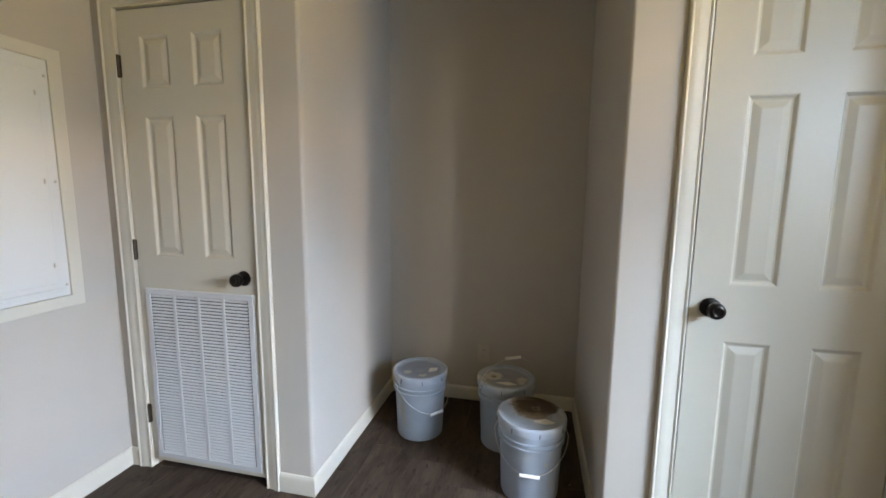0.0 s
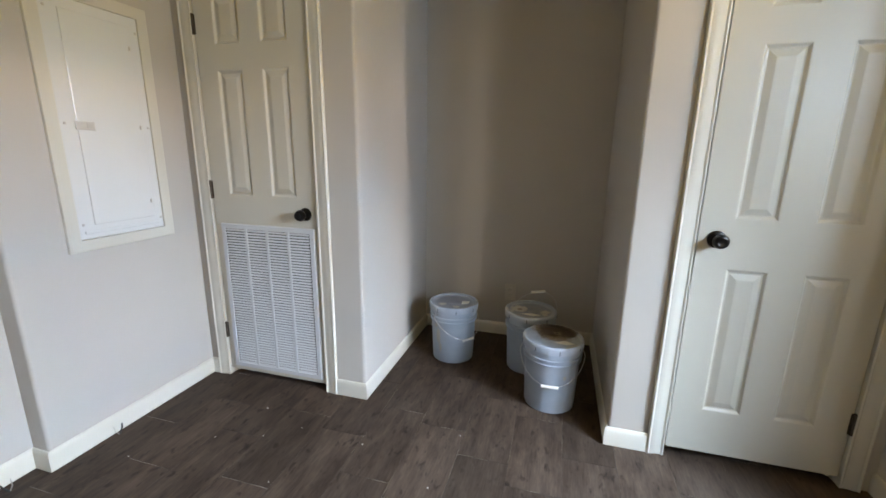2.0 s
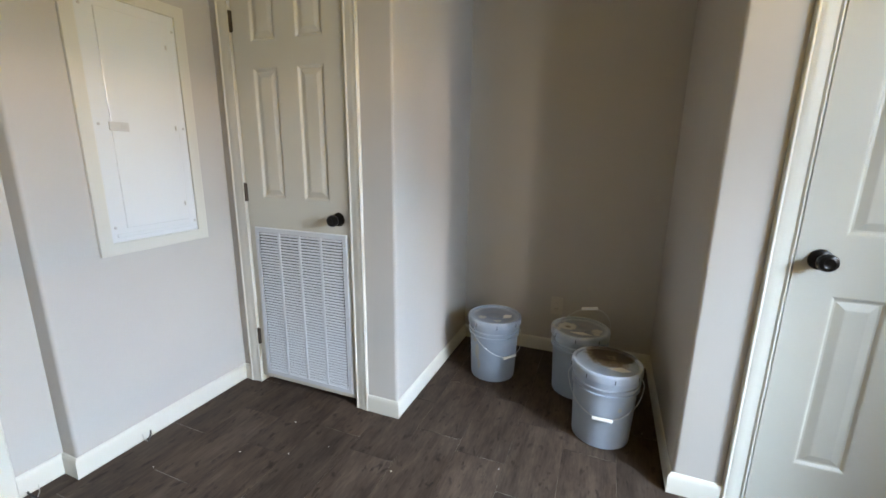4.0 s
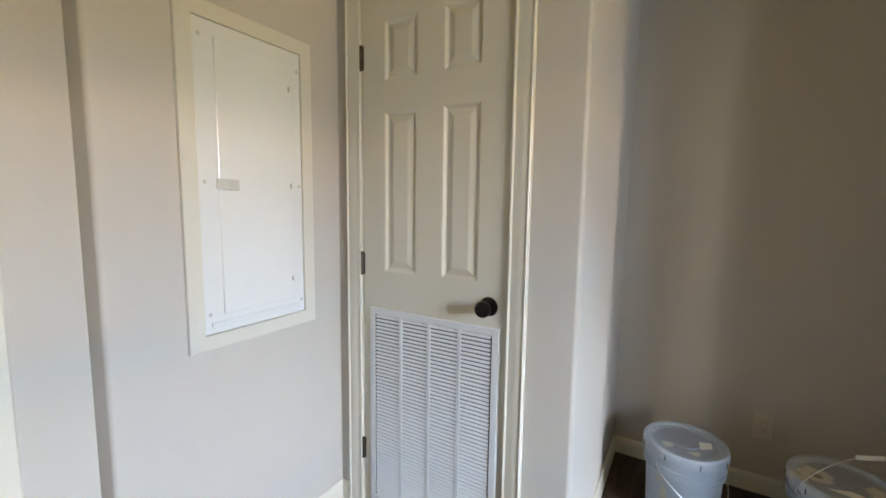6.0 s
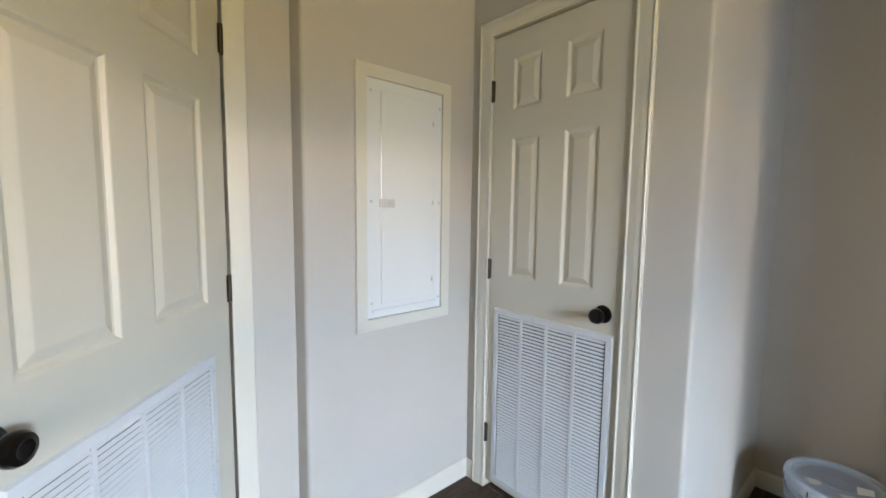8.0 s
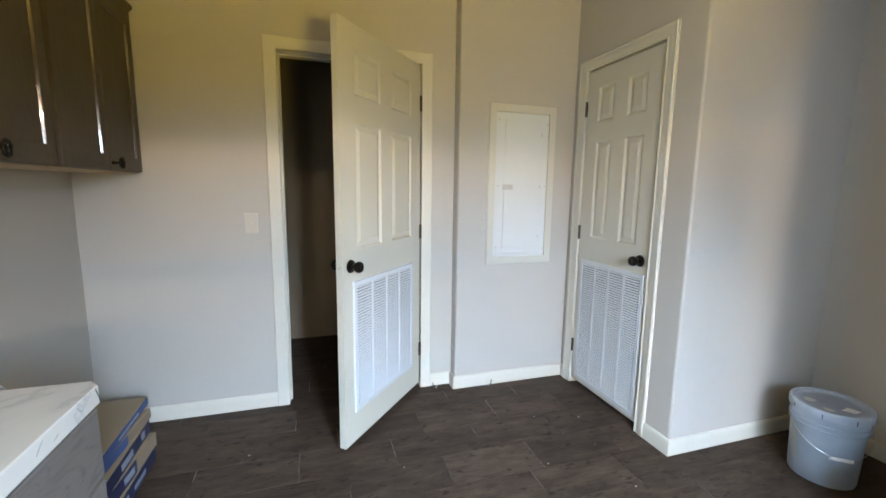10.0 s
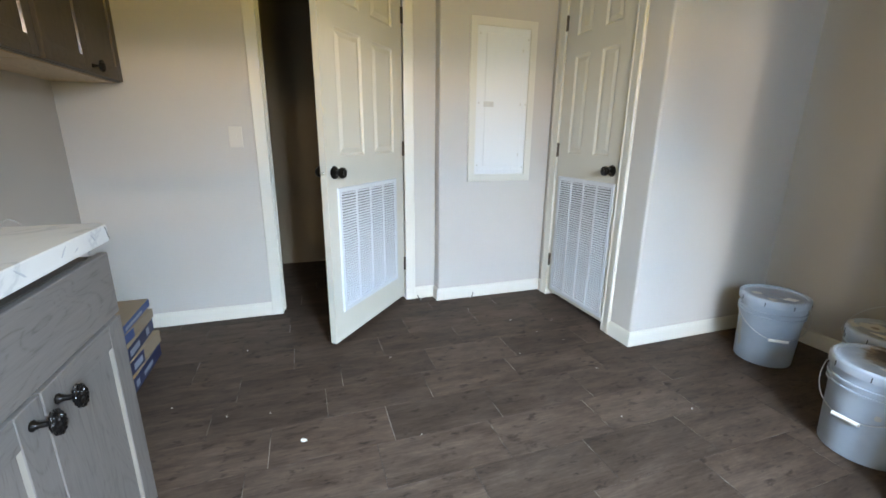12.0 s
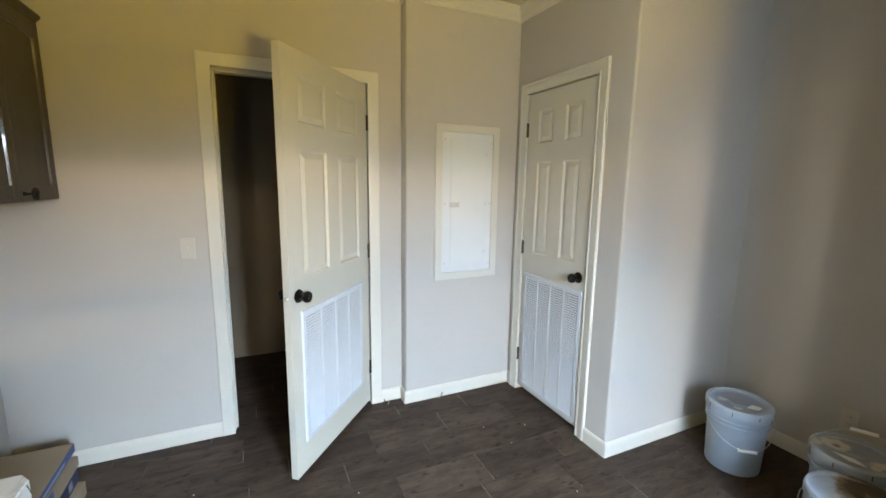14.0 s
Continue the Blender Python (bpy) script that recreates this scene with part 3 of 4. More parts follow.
def bucket(x, y, turn, bail, label, lid_paint, scraps=(), smears=()):
    """Five-gallon pail. bail: degrees by which the handle hangs from upright."""
    b = thing("bucket", pose(x, y, 0, 0, 0, turn) @ Matrix.Diagonal((0.966, 0.966, 1, 1)), label, "bucket", "buckets in the niche")
    bm = bmesh.new()
    prof = [(0.02, 0.004), (0.118, 0.004), (0.122, 0.0), (0.128, 0.002), (0.130, 0.010), (0.1405, 0.255), (0.1415, 0.258), (0.1495, 0.259), (0.1500, 0.268), (0.1435, 0.269),
            (0.1440, 0.283), (0.1515, 0.284), (0.1520, 0.293), (0.1445, 0.294), (0.1450, 0.310), (0.1475, 0.322), (0.1475, 0.350)]
    lathe(bm, prof, 48)
    part("body", bm, BUCKET, b, smooth=True)
    bm = bmesh.new()
    prof = [(0.1505, 0.326), (0.1560, 0.327), (0.1565, 0.352), (0.1545, 0.360), (0.150, 0.364), (0.143, 0.364), (0.139, 0.3625), (0.137, 0.354), (0.132, 0.3525), (0.050, 0.3525), (0.048, 0.355), (0.030, 0.355), (0.027, 0.3535), (0.003, 0.3535)]
    lathe(bm, prof, 56)
    lid = part("lid", bm, lid_paint, b, "snap-on lid with raised rim, smeared and dusty", smooth=True)
    # tear slots in the rim
    for i in range(8):
        bm = bmesh.new()
        a = 2 * math.pi * (i + 0.3) / 8
        box(bm, 0.1552, 0.1578, -0.0016, 0.0016, 0.329, 0.349, 0.0)
        part("tear_slot", bm, DARK, lid, at=pose(0, 0, 0, 0, 0, math.degrees(a)))
    for i, (cx, cy, rx, ry, tilt) in enumerate(scraps):
        bm = bmesh.new()
        patch(bm, 0, 0, rx, ry, 0, 61 + i, 4, 0.0012)
        part("paper_scrap", bm, PAPER, lid, "torn white label", at=pose(cx, cy, 0.3528, 0, 0, tilt))
    for a, z0, dz, da in smears:
        bm = bmesh.new()
        r = random.Random(int(1000 * (a + z0)))
        cols = 9
        lo, hi = [], []
        for k in range(cols + 1):
            f = -1 + 2 * k / cols
            w = math.sqrt(max(0.0, 1 - f * f)) * r.uniform(0.75, 1.1)
            aa = radians(a + da * f)
            za, zb = z0 - dz * w, z0 + dz * w
            ra, rb = 0.1303 + 0.0428 * za + 0.0003, 0.1303 + 0.0428 * zb + 0.0003
            lo.append(bm.verts.new((ra * math.cos(aa), ra * math.sin(aa), za)))
            hi.append(bm.verts.new((rb * math.cos(aa), rb * math.sin(aa), zb)))
        for k in range(cols):
            bm.faces.new((lo[k], lo[k + 1], hi[k + 1], hi[k]))
        part("smear", bm, CRUST, b, "pale smear of dried compound", smooth=True)
    # bail ears, wire and grip
    for s in (-1, 1):
        bm = bmesh.new()
        lathe(bm, [(0.004, 0), (0.013, 0.0), (0.013, 0.006), (0.009, 0.009), (0.004, 0.009)], 16, "X")
        bm.transform(Matrix.Diagonal((s, 1, 1, 1)))
        part("ear", bm, BUCKET, b, at=pose(s * 0.143, 0, 0.305), smooth=True)
    bm = bmesh.new()
    pts = []
    R = 0.166
    for i in range(25):
        a = math.pi * i / 24
        pts.append((R * math.cos(a) * (1 if 0 < i < 24 else 0.93), 0, 0.212 * math.sin(a)))
    tube(bm, pts, 0.0019, 8)
    lean = pose(0, 0, 0.305, bail, 0, 0)
    h = part("bail", bm, WIRE, b, "zinc wire bail handle", at=lean, smooth=True)
    bm = bmesh.new()
    lathe(bm, [(0.004, -0.043), (0.0075, -0.042), (0.0075, 0.042), (0.004, 0.043)], 14, "X", (0, 0, 0.212))
    part("grip", bm, WHITEP, h, "white plastic grip", smooth=True)
    return b


bucket(-0.130, 2.532, 51, 180 - 48, "closed grey plastic five-gallon bucket, handle down, scraps on its lid",
       lid_plastic("lid_dusty", [(0, 0, 0.118, 0.03, 0.012, SCUFF), (-0.080, 0.015, 0.022, 0.05, 0.006, COMPOUND), (-0.035, -0.070, 0.017, 0.05, 0.005, COMPOUND)]),
       [(0.060, -0.050, 0.040, 0.027, 10)], [(190, 0.17, 0.055, 7), (196, 0.10, 0.035, 5), (182, 0.235, 0.012, 7)])
bucket(0.340, 2.535, 27, 24, "closed grey plastic bucket with compound-crusted lid, handle raised",
       lid_plastic("lid_crusted", [(0.000, 0.000, 0.122, 0.02, 0.010, SCUFF), (-0.058, 0.043, 0.052, 0.07, 0.006, COMPOUND), (-0.057, 0.036, 0.015, 0.02, 0.006, MUDPALE),
                                   (-0.136, 0.023, 0.028, 0.05, 0.008, COMPOUND), (0.075, -0.041, 0.026, 0.06, 0.006, COMPOUND), (0.055, -0.076, 0.020, 0.05, 0.006, COMPOUND)]),
       [(-0.019, -0.068, 0.058, 0.020, -28)])
bucket(0.476, 2.192, 0, 180 - 48, "closed grey plastic bucket with a mud-stained lid, handle hanging down",
       lid_plastic("lid_muddy", [(0.01, 0.070, 0.105, 0.12, 0.020, MUDPALE), (0.0, 0.085, 0.080, 0.10, 0.018, MUD), (0.07, 0.070, 0.050, 0.08, 0.014, MUD),
                                 (0.02, 0.060, 0.020, 0.06, 0.008, MUDPALE), (0.02, 0.060, 0.010, 0.03, 0.004, MUD)]),
       [(0.062, -0.052, 0.050, 0.024, 4)], [(300, 0.20, 0.012, 4)])

# ---- base cabinet, worktop, wall cabinets ----


def grained(name, dark, mid, light, across):
    """Grey-stained oak; the grain runs along the axis left short in across."""
    m = material(name, mid, 0.5)
    co = m.node_tree.nodes.new("ShaderNodeTexCoord")
    info = m.node_tree.nodes.new("ShaderNodeObjectInfo")
    add = node(m, "ShaderNodeVectorMath")
    join(m, co.outputs["Object"], add.inputs[0])
    sc = node(m, "ShaderNodeMath")
    sc.operation = "MULTIPLY"
    sc.inputs[1].default_value = 17.0
    join(m, info.outputs["Random"], sc.inputs[0])
    join(m, sc.outputs[0], add.inputs[1])
    mp = node(m, "ShaderNodeMapping", Scale=across)
    join(m, add.outputs[0], mp.inputs["Vector"])
    big = node(m, "ShaderNodeTexNoise", Scale=1.0, Detail=5.0, Roughness=0.6, Distortion=1.2)
    join(m, mp.outputs["Vector"], big.inputs["Vector"])
    mp2 = node(m, "ShaderNodeMapping", Scale=tuple(4 * a for a in across))
    join(m, add.outputs[0], mp2.inputs["Vector"])
    fine = node(m, "ShaderNodeTexNoise", Scale=1.0, Detail=6.0, Roughness=0.7)
    join(m, mp2.outputs["Vector"], fine.inputs["Vector"])
    mix = node(m, "ShaderNodeMath")
    mix.operation = "ADD"
    half = node(m, "ShaderNodeMath")
    half.operation = "MULTIPLY"
    half.inputs[1].default_value = 0.5
    join(m, big.outputs["Fac"], mix.inputs[0])
    join(m, fine.outputs["Fac"], mix.inputs[1])
    join(m, mix.outputs[0], half.inputs[0])
    tone = ramp(m, half.outputs[0], [(0.30, dark), (0.44, mid), (0.68, light)])
    # arched growth rings: level lines of a long soft field
    mp3 = node(m, "ShaderNodeMapping", Scale=tuple(max(1.6, a * 0.13) for a in across))
    join(m, add.outputs[0], mp3.inputs["Vector"])
    field = node(m, "ShaderNodeTexNoise", Scale=1.0, Detail=1.5, Roughness=0.4, Distortion=0.4)
    join(m, mp3.outputs["Vector"], field.inputs["Vector"])
    many = node(m, "ShaderNodeMath")
    many.operation = "MULTIPLY"
    many.inputs[1].default_value = 26.0
    join(m, field.outputs["Fac"], many.inputs[0])
    rings = node(m, "ShaderNodeMath")
    rings.operation = "FRACT"
    join(m, many.outputs[0], rings.inputs[0])
    lines = ramp(m, rings.outputs[0], [(0.0, (0.62, 0.60, 0.58)), (0.22, (1, 1, 1)), (0.85, (1, 1, 1)), (1.0, (0.72, 0.70, 0.68))])
    mul = node(m, "ShaderNodeMix")
    mul.data_type, mul.blend_type = "RGBA", "MULTIPLY"
    broken = node(m, "ShaderNodeMapRange")
    broken.inputs["From Min"].default_value, broken.inputs["From Max"].default_value = 0.42, 0.58
    broken.inputs["To Min"].default_value, broken.inputs["To Max"].default_value = 0.9, 0.0
    join(m, fine.outputs["Fac"], broken.inputs["Value"])
    join(m, broken.outputs[0], mul.inputs[0])
    join(m, tone, mul.inputs[6])
    join(m, lines, mul.inputs[7])
    join(m, mul.outputs[2], shader(m).inputs["Base Color"])
    relief(m, fine.outputs["Fac"], 0.25, 0.001)
    return m


GD, GM, GL = (0.090, 0.078, 0.070), (0.136, 0.121, 0.111), (0.162, 0.146, 0.135)
OAK_X = grained("grey_oak_along_x", GD, GM, GL, (4, 60, 60))
OAK_Z = grained("grey_oak_upright", GD, GM, GL, (60, 60, 4))
UD, UM, UL = (0.040, 0.031, 0.023), (0.062, 0.049, 0.037), (0.080, 0.065, 0.050)
BROWN_X = grained("brown_oak_along_x", UD, UM, UL, (4, 60, 60))
BROWN_Z = grained("brown_oak_upright", UD, UM, UL, (60, 60, 4))
PLY = grained("raw_plywood", (0.42, 0.30, 0.17), (0.52, 0.38, 0.23), (0.60, 0.46, 0.29), (5, 50, 50))


BEAD = material("lacquered_edge", (0.17, 0.15, 0.125), 0.3, 0.0, 0.3)
GLOSSBEAD = material("lacquered_brown_edge", (0.085, 0.068, 0.050), 0.16, 0.0, 1.0)


def oval_knob(parent, x, z, y):
    bm = bmesh.new()
    lathe(bm, [(0.003, 0), (0.010, 0.0), (0.0105, 0.003), (0.0075, 0.006), (0.0055, 0.012), (0.0052, 0.030)], 16, "Y")
    k = part("knob_stem", bm, BLACK, parent, at=pose(x, y, z), smooth=True)
    bm = bmesh.new()
    # oval head cast with a knotted pattern
    bmesh.ops.create_uvsphere(bm, u_segments=48, v_segments=32, radius=1)
    for q in bm.verts:
        d = 1 + 0.11 * math.sin(8 * math.atan2(q.co.x, q.co.y) + 7 * q.co.z) * math.sin(9 * q.co.z - 3 * math.atan2(q.co.x, q.co.y))
        q.co = Vector((q.co.x * 0.0145 * d, q.co.y * 0.0118 * d, q.co.z * 0.0235 * d))
    bmesh.ops.translate(bm, verts=bm.verts, vec=(0, 0.036, 0))
    part("knob", bm, BLACK, k, "oval dark bronze knob with a cast pattern", smooth=True)


def shaker(parent, x0, x1, z0, z1, y, stile, rail, woods, t=0.019):
    """Framed door with a flat recessed panel; front at y, facing +y."""
    upright, level, edge = woods
    bm = bmesh.new()
    box(bm, x0 + stile - 0.004, x1 - stile + 0.004, y - t, y - 0.009, z0 + rail - 0.004, z1 - rail + 0.004)
    d = part("cabinet_door", bm, upright, parent)
    for a, b in ((x0, x0 + stile), (x1 - stile, x1)):
        bm = bmesh.new()
        box(bm, a, b, y - t, y, z0, z1, 0.0015, 1)
        part("stile", bm, upright, d)
    for a, b in ((z0, z0 + rail), (z1 - rail, z1)):
        bm = bmesh.new()
        box(bm, x0 + stile, x1 - stile, y - t, y - 0.0006, a, b, 0.0012, 1)
        part("rail", bm, level, d)
    # small sloping bead inside the frame
    bm = bmesh.new()
    a0, a1, c0, c1 = x0 + stile, x1 - stile, z0 + rail, z1 - rail
    o = [bm.verts.new(q) for q in ((a0, y - 0.002, c0), (a1, y - 0.002, c0), (a1, y - 0.002, c1), (a0, y - 0.002, c1))]
    i = [bm.verts.new(q) for q in ((a0 + 0.003, y - 0.0088, c0 + 0.003), (a1 - 0.003, y - 0.0088, c0 + 0.003), (a1 - 0.003, y - 0.0088, c1 - 0.003), (a0 + 0.003, y - 0.0088, c1 - 0.003))]
    for k in range(4):
        bm.faces.new((o[k], o[(k + 1) % 4], i[(k + 1) % 4], i[k]))
    part("bead", bm, edge, d)
    return d


FY = -0.234


def base_cabinet(x0, x1, label):
    b = thing("base_cabinet", pose(0, 0, 0), label, "cabinet", "base cabinets")
    bm = bmesh.new()
    box(bm, x0, x1, YS + 0.002, FY - 0.020, 0.10, 0.838)
    part("body", bm, OAK_Z, b)
    for name, wood, dims in (("face_stile", OAK_Z, (x0, x0 + 0.018, FY - 0.020, FY, 0.10, 0.838)), ("face_stile", OAK_Z, (x1 - 0.018, x1, FY - 0.020, FY, 0.10, 0.838)),
                             ("bottom_rail", OAK_X, (x0 + 0.018, x1 - 0.018, FY - 0.020, FY, 0.10, 0.118)),
                             ("top_support", OAK_X, (x0 + 0.001, x1 - 0.001, YS + 0.002, FY - 0.12, 0.838, 0.8885)),
                             ("toe_kick", OAK_X, (x0 + 0.002, x1 - 0.002, YS + 0.01, FY - 0.07, 0.0, 0.10))):
        bm = bmesh.new()
        box(bm, *dims)
        part(name, bm, wood, b)
    bm = bmesh.new()
    box(bm, x0 + 0.003, x1 - 0.003, FY, FY + 0.019, 0.692, 0.848, 0.002, 1)
    part("drawer_front", bm, OAK_X, b)
    mid = (x0 + x1) / 2
    for a, c, kx in ((x0 + 0.003, mid - 0.002, mid - 0.040), (mid + 0.002, x1 - 0.003, mid + 0.040)):
        d = shaker(b, a, c, 0.112, 0.683, FY + 0.019, 0.072, 0.058, (OAK_Z, OAK_X, BEAD))
        oval_knob(d, kx, 0.645, FY + 0.019)
    return b


base_cabinet(0.042, 0.758, "grey-stained oak base cabinet with two framed doors under the worktop")
base_cabinet(0.762, 1.478, "grey-stained oak base cabinet beside its twin")

MARBLE = material("marble_laminate", (0.58, 0.572, 0.555), 0.18)
v = placed(MARBLE)
n1 = node(MARBLE, "ShaderNodeTexNoise", Scale=2.2, Detail=7.0, Roughness=0.55, Distortion=2.0)
join(MARBLE, v, n1.inputs["Vector"])
veins = node(MARBLE, "ShaderNodeMath")
veins.operation = "SUBTRACT"
veins.inputs[1].default_value = 0.5
join(MARBLE, n1.outputs["Fac"], veins.inputs[0])
ab = node(MARBLE, "ShaderNodeMath")
ab.operation = "ABSOLUTE"
join(MARBLE, veins.outputs[0], ab.inputs[0])
join(MARBLE, ramp(MARBLE, ab.outputs[0], [(0.0, (0.45, 0.45, 0.45)), (0.014, (0.54, 0.535, 0.525)), (0.10, (0.58, 0.572, 0.555))]), shader(MARBLE).inputs["Base Color"])

top = thing("worktop", pose(0, 0, 0), "white marble-patterned laminate worktop with a chipped corner on base cabinets", "worktop")
bm = bmesh.new()
o = [(0.085, YS + 0.002), (1.54, YS + 0.002), (1.54, -0.182), (0.108, -0.182), (0.085, -0.200)]
prism(bm, o, 0.889, 0.927)
bmesh.ops.bevel(bm, geom=[e for e in bm.edges if abs(e.verts[0].co.z - 0.927) < 1e-4 and abs(e.verts[1].co.z - 0.927) < 1e-4], offset=0.002, segments=1, affect="EDGES")
part("slab", bm, MARBLE, top)
VEIN = material("grey_vein", (0.40, 0.41, 0.43), 0.2)
for x, z, s, seed, tilt in ((0.60, 0.897, 1.3, 5, 28), (0.545, 0.905, 0.9, 6, 50), (0.43, 0.901, 1.1, 7, -35), (0.30, 0.903, 0.9, 8, 40), (0.255, 0.895, 0.6, 9, 22), (0.18, 0.902, 0.9, 10, -42), (0.78, 0.90, 1.3, 11, 35)):
    bm = bmesh.new()
    patch(bm, 0, 0, 0.013 * s, 0.0018 * s, 0, seed, 14, 0.0006)
    part("vein", bm, VEIN, top, "grey vein mark on the edge", at=pose(x, -0.1815, z + 0.009, -90, tilt, 0))
bm = bmesh.new()
box(bm, -0.001, 0.001, 0, 0.0009, -0.016, 0.016)
part("crack", bm, DARK, top, "open mitre joint at the corner", at=pose(0.112, -0.1822, 0.908, 0, 25, 0))

UY = -0.597
UZ0, UZ1 = 1.382, 2.165


def wall_cabinet(x0, x1, knobs, label):
    b = thing("wall_cabinet", pose(0, 0, 0), label, "cabinet", "wall cabinets")
    bm = bmesh.new()
    box(bm, x0, x1, YS + 0.002, UY - 0.020, UZ0 + 0.004, UZ1)
    part("body", bm, BROWN_Z, b)
    bm = bmesh.new()
    box(bm, x0 + 0.002, x1 - 0.002, YS + 0.004, UY - 0.040, UZ0 - 0.001, UZ0 + 0.0035)
    part("underside", bm, PLY, b, "bare pale plywood underside")
    bm = bmesh.new()
    prof = [(-0.001, UZ1 - 0.008), (0.012, UZ1 - 0.008), (0.018, UZ1 + 0.004), (0.032, UZ1 + 0.018), (0.032, UZ1 + 0.028), (-0.001, UZ1 + 0.028)]
    a = [bm.verts.new((x0, UY - 0.020 + d, z)) for d, z in prof]
    c = [bm.verts.new((x1, UY - 0.020 + d, z)) for d, z in prof]
    for i in range(len(prof)):
        k = (i + 1) % len(prof)
        bm.faces.new((a[i], a[k], c[k], c[i]))
    bm.faces.new(a[::-1])
    bm.faces.new(c)
    part("cornice", bm, BROWN_X, b)
    mid = (x0 + x1) / 2
    for a, c in ((x0 + 0.016, mid - 0.0015), (mid + 0.0015, x1 - 0.016)):
        d = shaker(b, a, c, UZ0 + 0.006, UZ1 - 0.014, UY, 0.050, 0.066, (BROWN_Z, BROWN_X, GLOSSBEAD))
        for kx in knobs:
            if a < kx < c:
                oval_knob(d, kx, UZ0 + 0.038, UY)
    return b


wall_cabinet(-1.492, -0.748, (-1.145,), "dark stained oak wall cabinet with two framed doors beside the corner")
wall_cabinet(-0.744, -0.024, (-0.415, -0.353), "dark stained oak wall cabinet with paired bronze knobs")
wall_cabinet(-0.020, 0.700, (0.309, 0.371), "dark stained oak wall cabinet over the worktop")

# curl of clear film left at the back of the worktop
FILM = material("clear_film", (0.8, 0.8, 0.8), 0.15)
shader(FILM).inputs["Transmission Weight"].default_value = 0.6
bm = bmesh.new()
tube(bm, [(0.091, -0.391, 0.929), (0.074, -0.382, 0.937), (0.063, -0.375, 0.940), (0.086, -0.340, 0.929)], 0.0008, 6)
tagged(part("film_strip", bm, FILM, smooth=True), "curled strip of clear protective film on the worktop", "film strip")

# ---- stacked cartons ----
CARD = paint("brown_cardboard", (0.26, 0.20, 0.135), 0.85, 70, 0.1, 0.08)
BLUE = paint("blue_print", (0.050, 0.085, 0.22), 0.55, 50, 0.04, 0.15)
DEEP = paint("dark_blue_print", (0.020, 0.026, 0.075), 0.5, 50, 0.04, 0.15)
PALE = material("pale_print", (0.26, 0.29, 0.36), 0.6)


def carton(x0, x1, y0, y1, z0, z1, turn, side, label, bars, torn=0.0):
    c = thing("carton", pose((x0 + x1) / 2, (y0 + y1) / 2, z0, 0, 0, turn), label, "carton", "stacked cartons")
    w, d, h = (x1 - x0) / 2, (y1 - y0) / 2, z1 - z0
    bm = bmesh.new()
    box(bm, -w, w, -d, d, 0.0005, h, 0.003, 2)
    part("box", bm, CARD, c)
    bm = bmesh.new()
    box(bm, -w + 0.001 + torn * 2 * w, w - 0.001, d - 0.001, d + 0.0008, 0.002, h - 0.002)
    p = part("printed_side", bm, side, c, "printed blue long side")
    for a, b, z, hh in bars:
        bm = bmesh.new()
        box(bm, a, b, d + 0.0006, d + 0.0014, z, z + hh)
        part("print_bar", bm, PALE, p)
    return c


carton(-1.12, -0.66, -0.87, -0.530, 0.000, 0.070, 0, DEEP, "brown cardboard tile carton with dark blue print at the stack's bottom", [(-0.10, 0.02, 0.02, 0.022), (0.08, 0.12, 0.018, 0.030)])
carton(-1.14, -0.68, -0.87, -0.536, 0.0705, 0.135, -3, DEEP, "brown cardboard tile carton with dark blue print, twisted in the stack", [(0.00, 0.09, 0.015, 0.030)], 0.45)
carton(-1.14, -0.68, -0.88, -0.548, 0.1355, 0.200, 1, DEEP, "brown cardboard tile carton with dark blue print and pale marks", [(-0.02, 0.10, 0.015, 0.030), (-0.16, -0.12, 0.015, 0.035)])
carton(-1.17, -0.71, -0.89, -0.560, 0.2005, 0.248, -3, BLUE, "brown cardboard carton with half-torn blue print, twisted in the stack", [], 0.5)
carton(-1.20, -0.72, -0.90, -0.568, 0.2485, 0.290, 1, BLUE, "blue-sided flat carton with brown top on the stack", [(-0.12, 0.10, 0.010, 0.014)])

# ---- small things on the floor ----
CABLE = material("black_cable", (0.015, 0.015, 0.015), 0.5)
for x, y, lean in ((XP + 0.035, 1.345, 1), (XW + 0.06, 0.985, -1)):
    st = thing("wire_stub", pose(x, y, 0), "short dark wire end poking up beside the baseboard", "wire")
    bm = bmesh.new()
    tube(bm, [(0, 0, 0.001), (0.004, 0.006 * lean, 0.012), (0.002, 0.016 * lean, 0.030), (-0.004, 0.020 * lean, 0.042)], 0.0035, 6)
    part("wire", bm, CABLE, st, smooth=True)
    bm = bmesh.new()
    tube(bm, [(0.001, 0.001, 0.001), (-0.002, -0.012 * lean, 0.018), (-0.006, -0.014 * lean, 0.044)], 0.002, 6)
    part("strand", bm, STEEL, st, smooth=True)

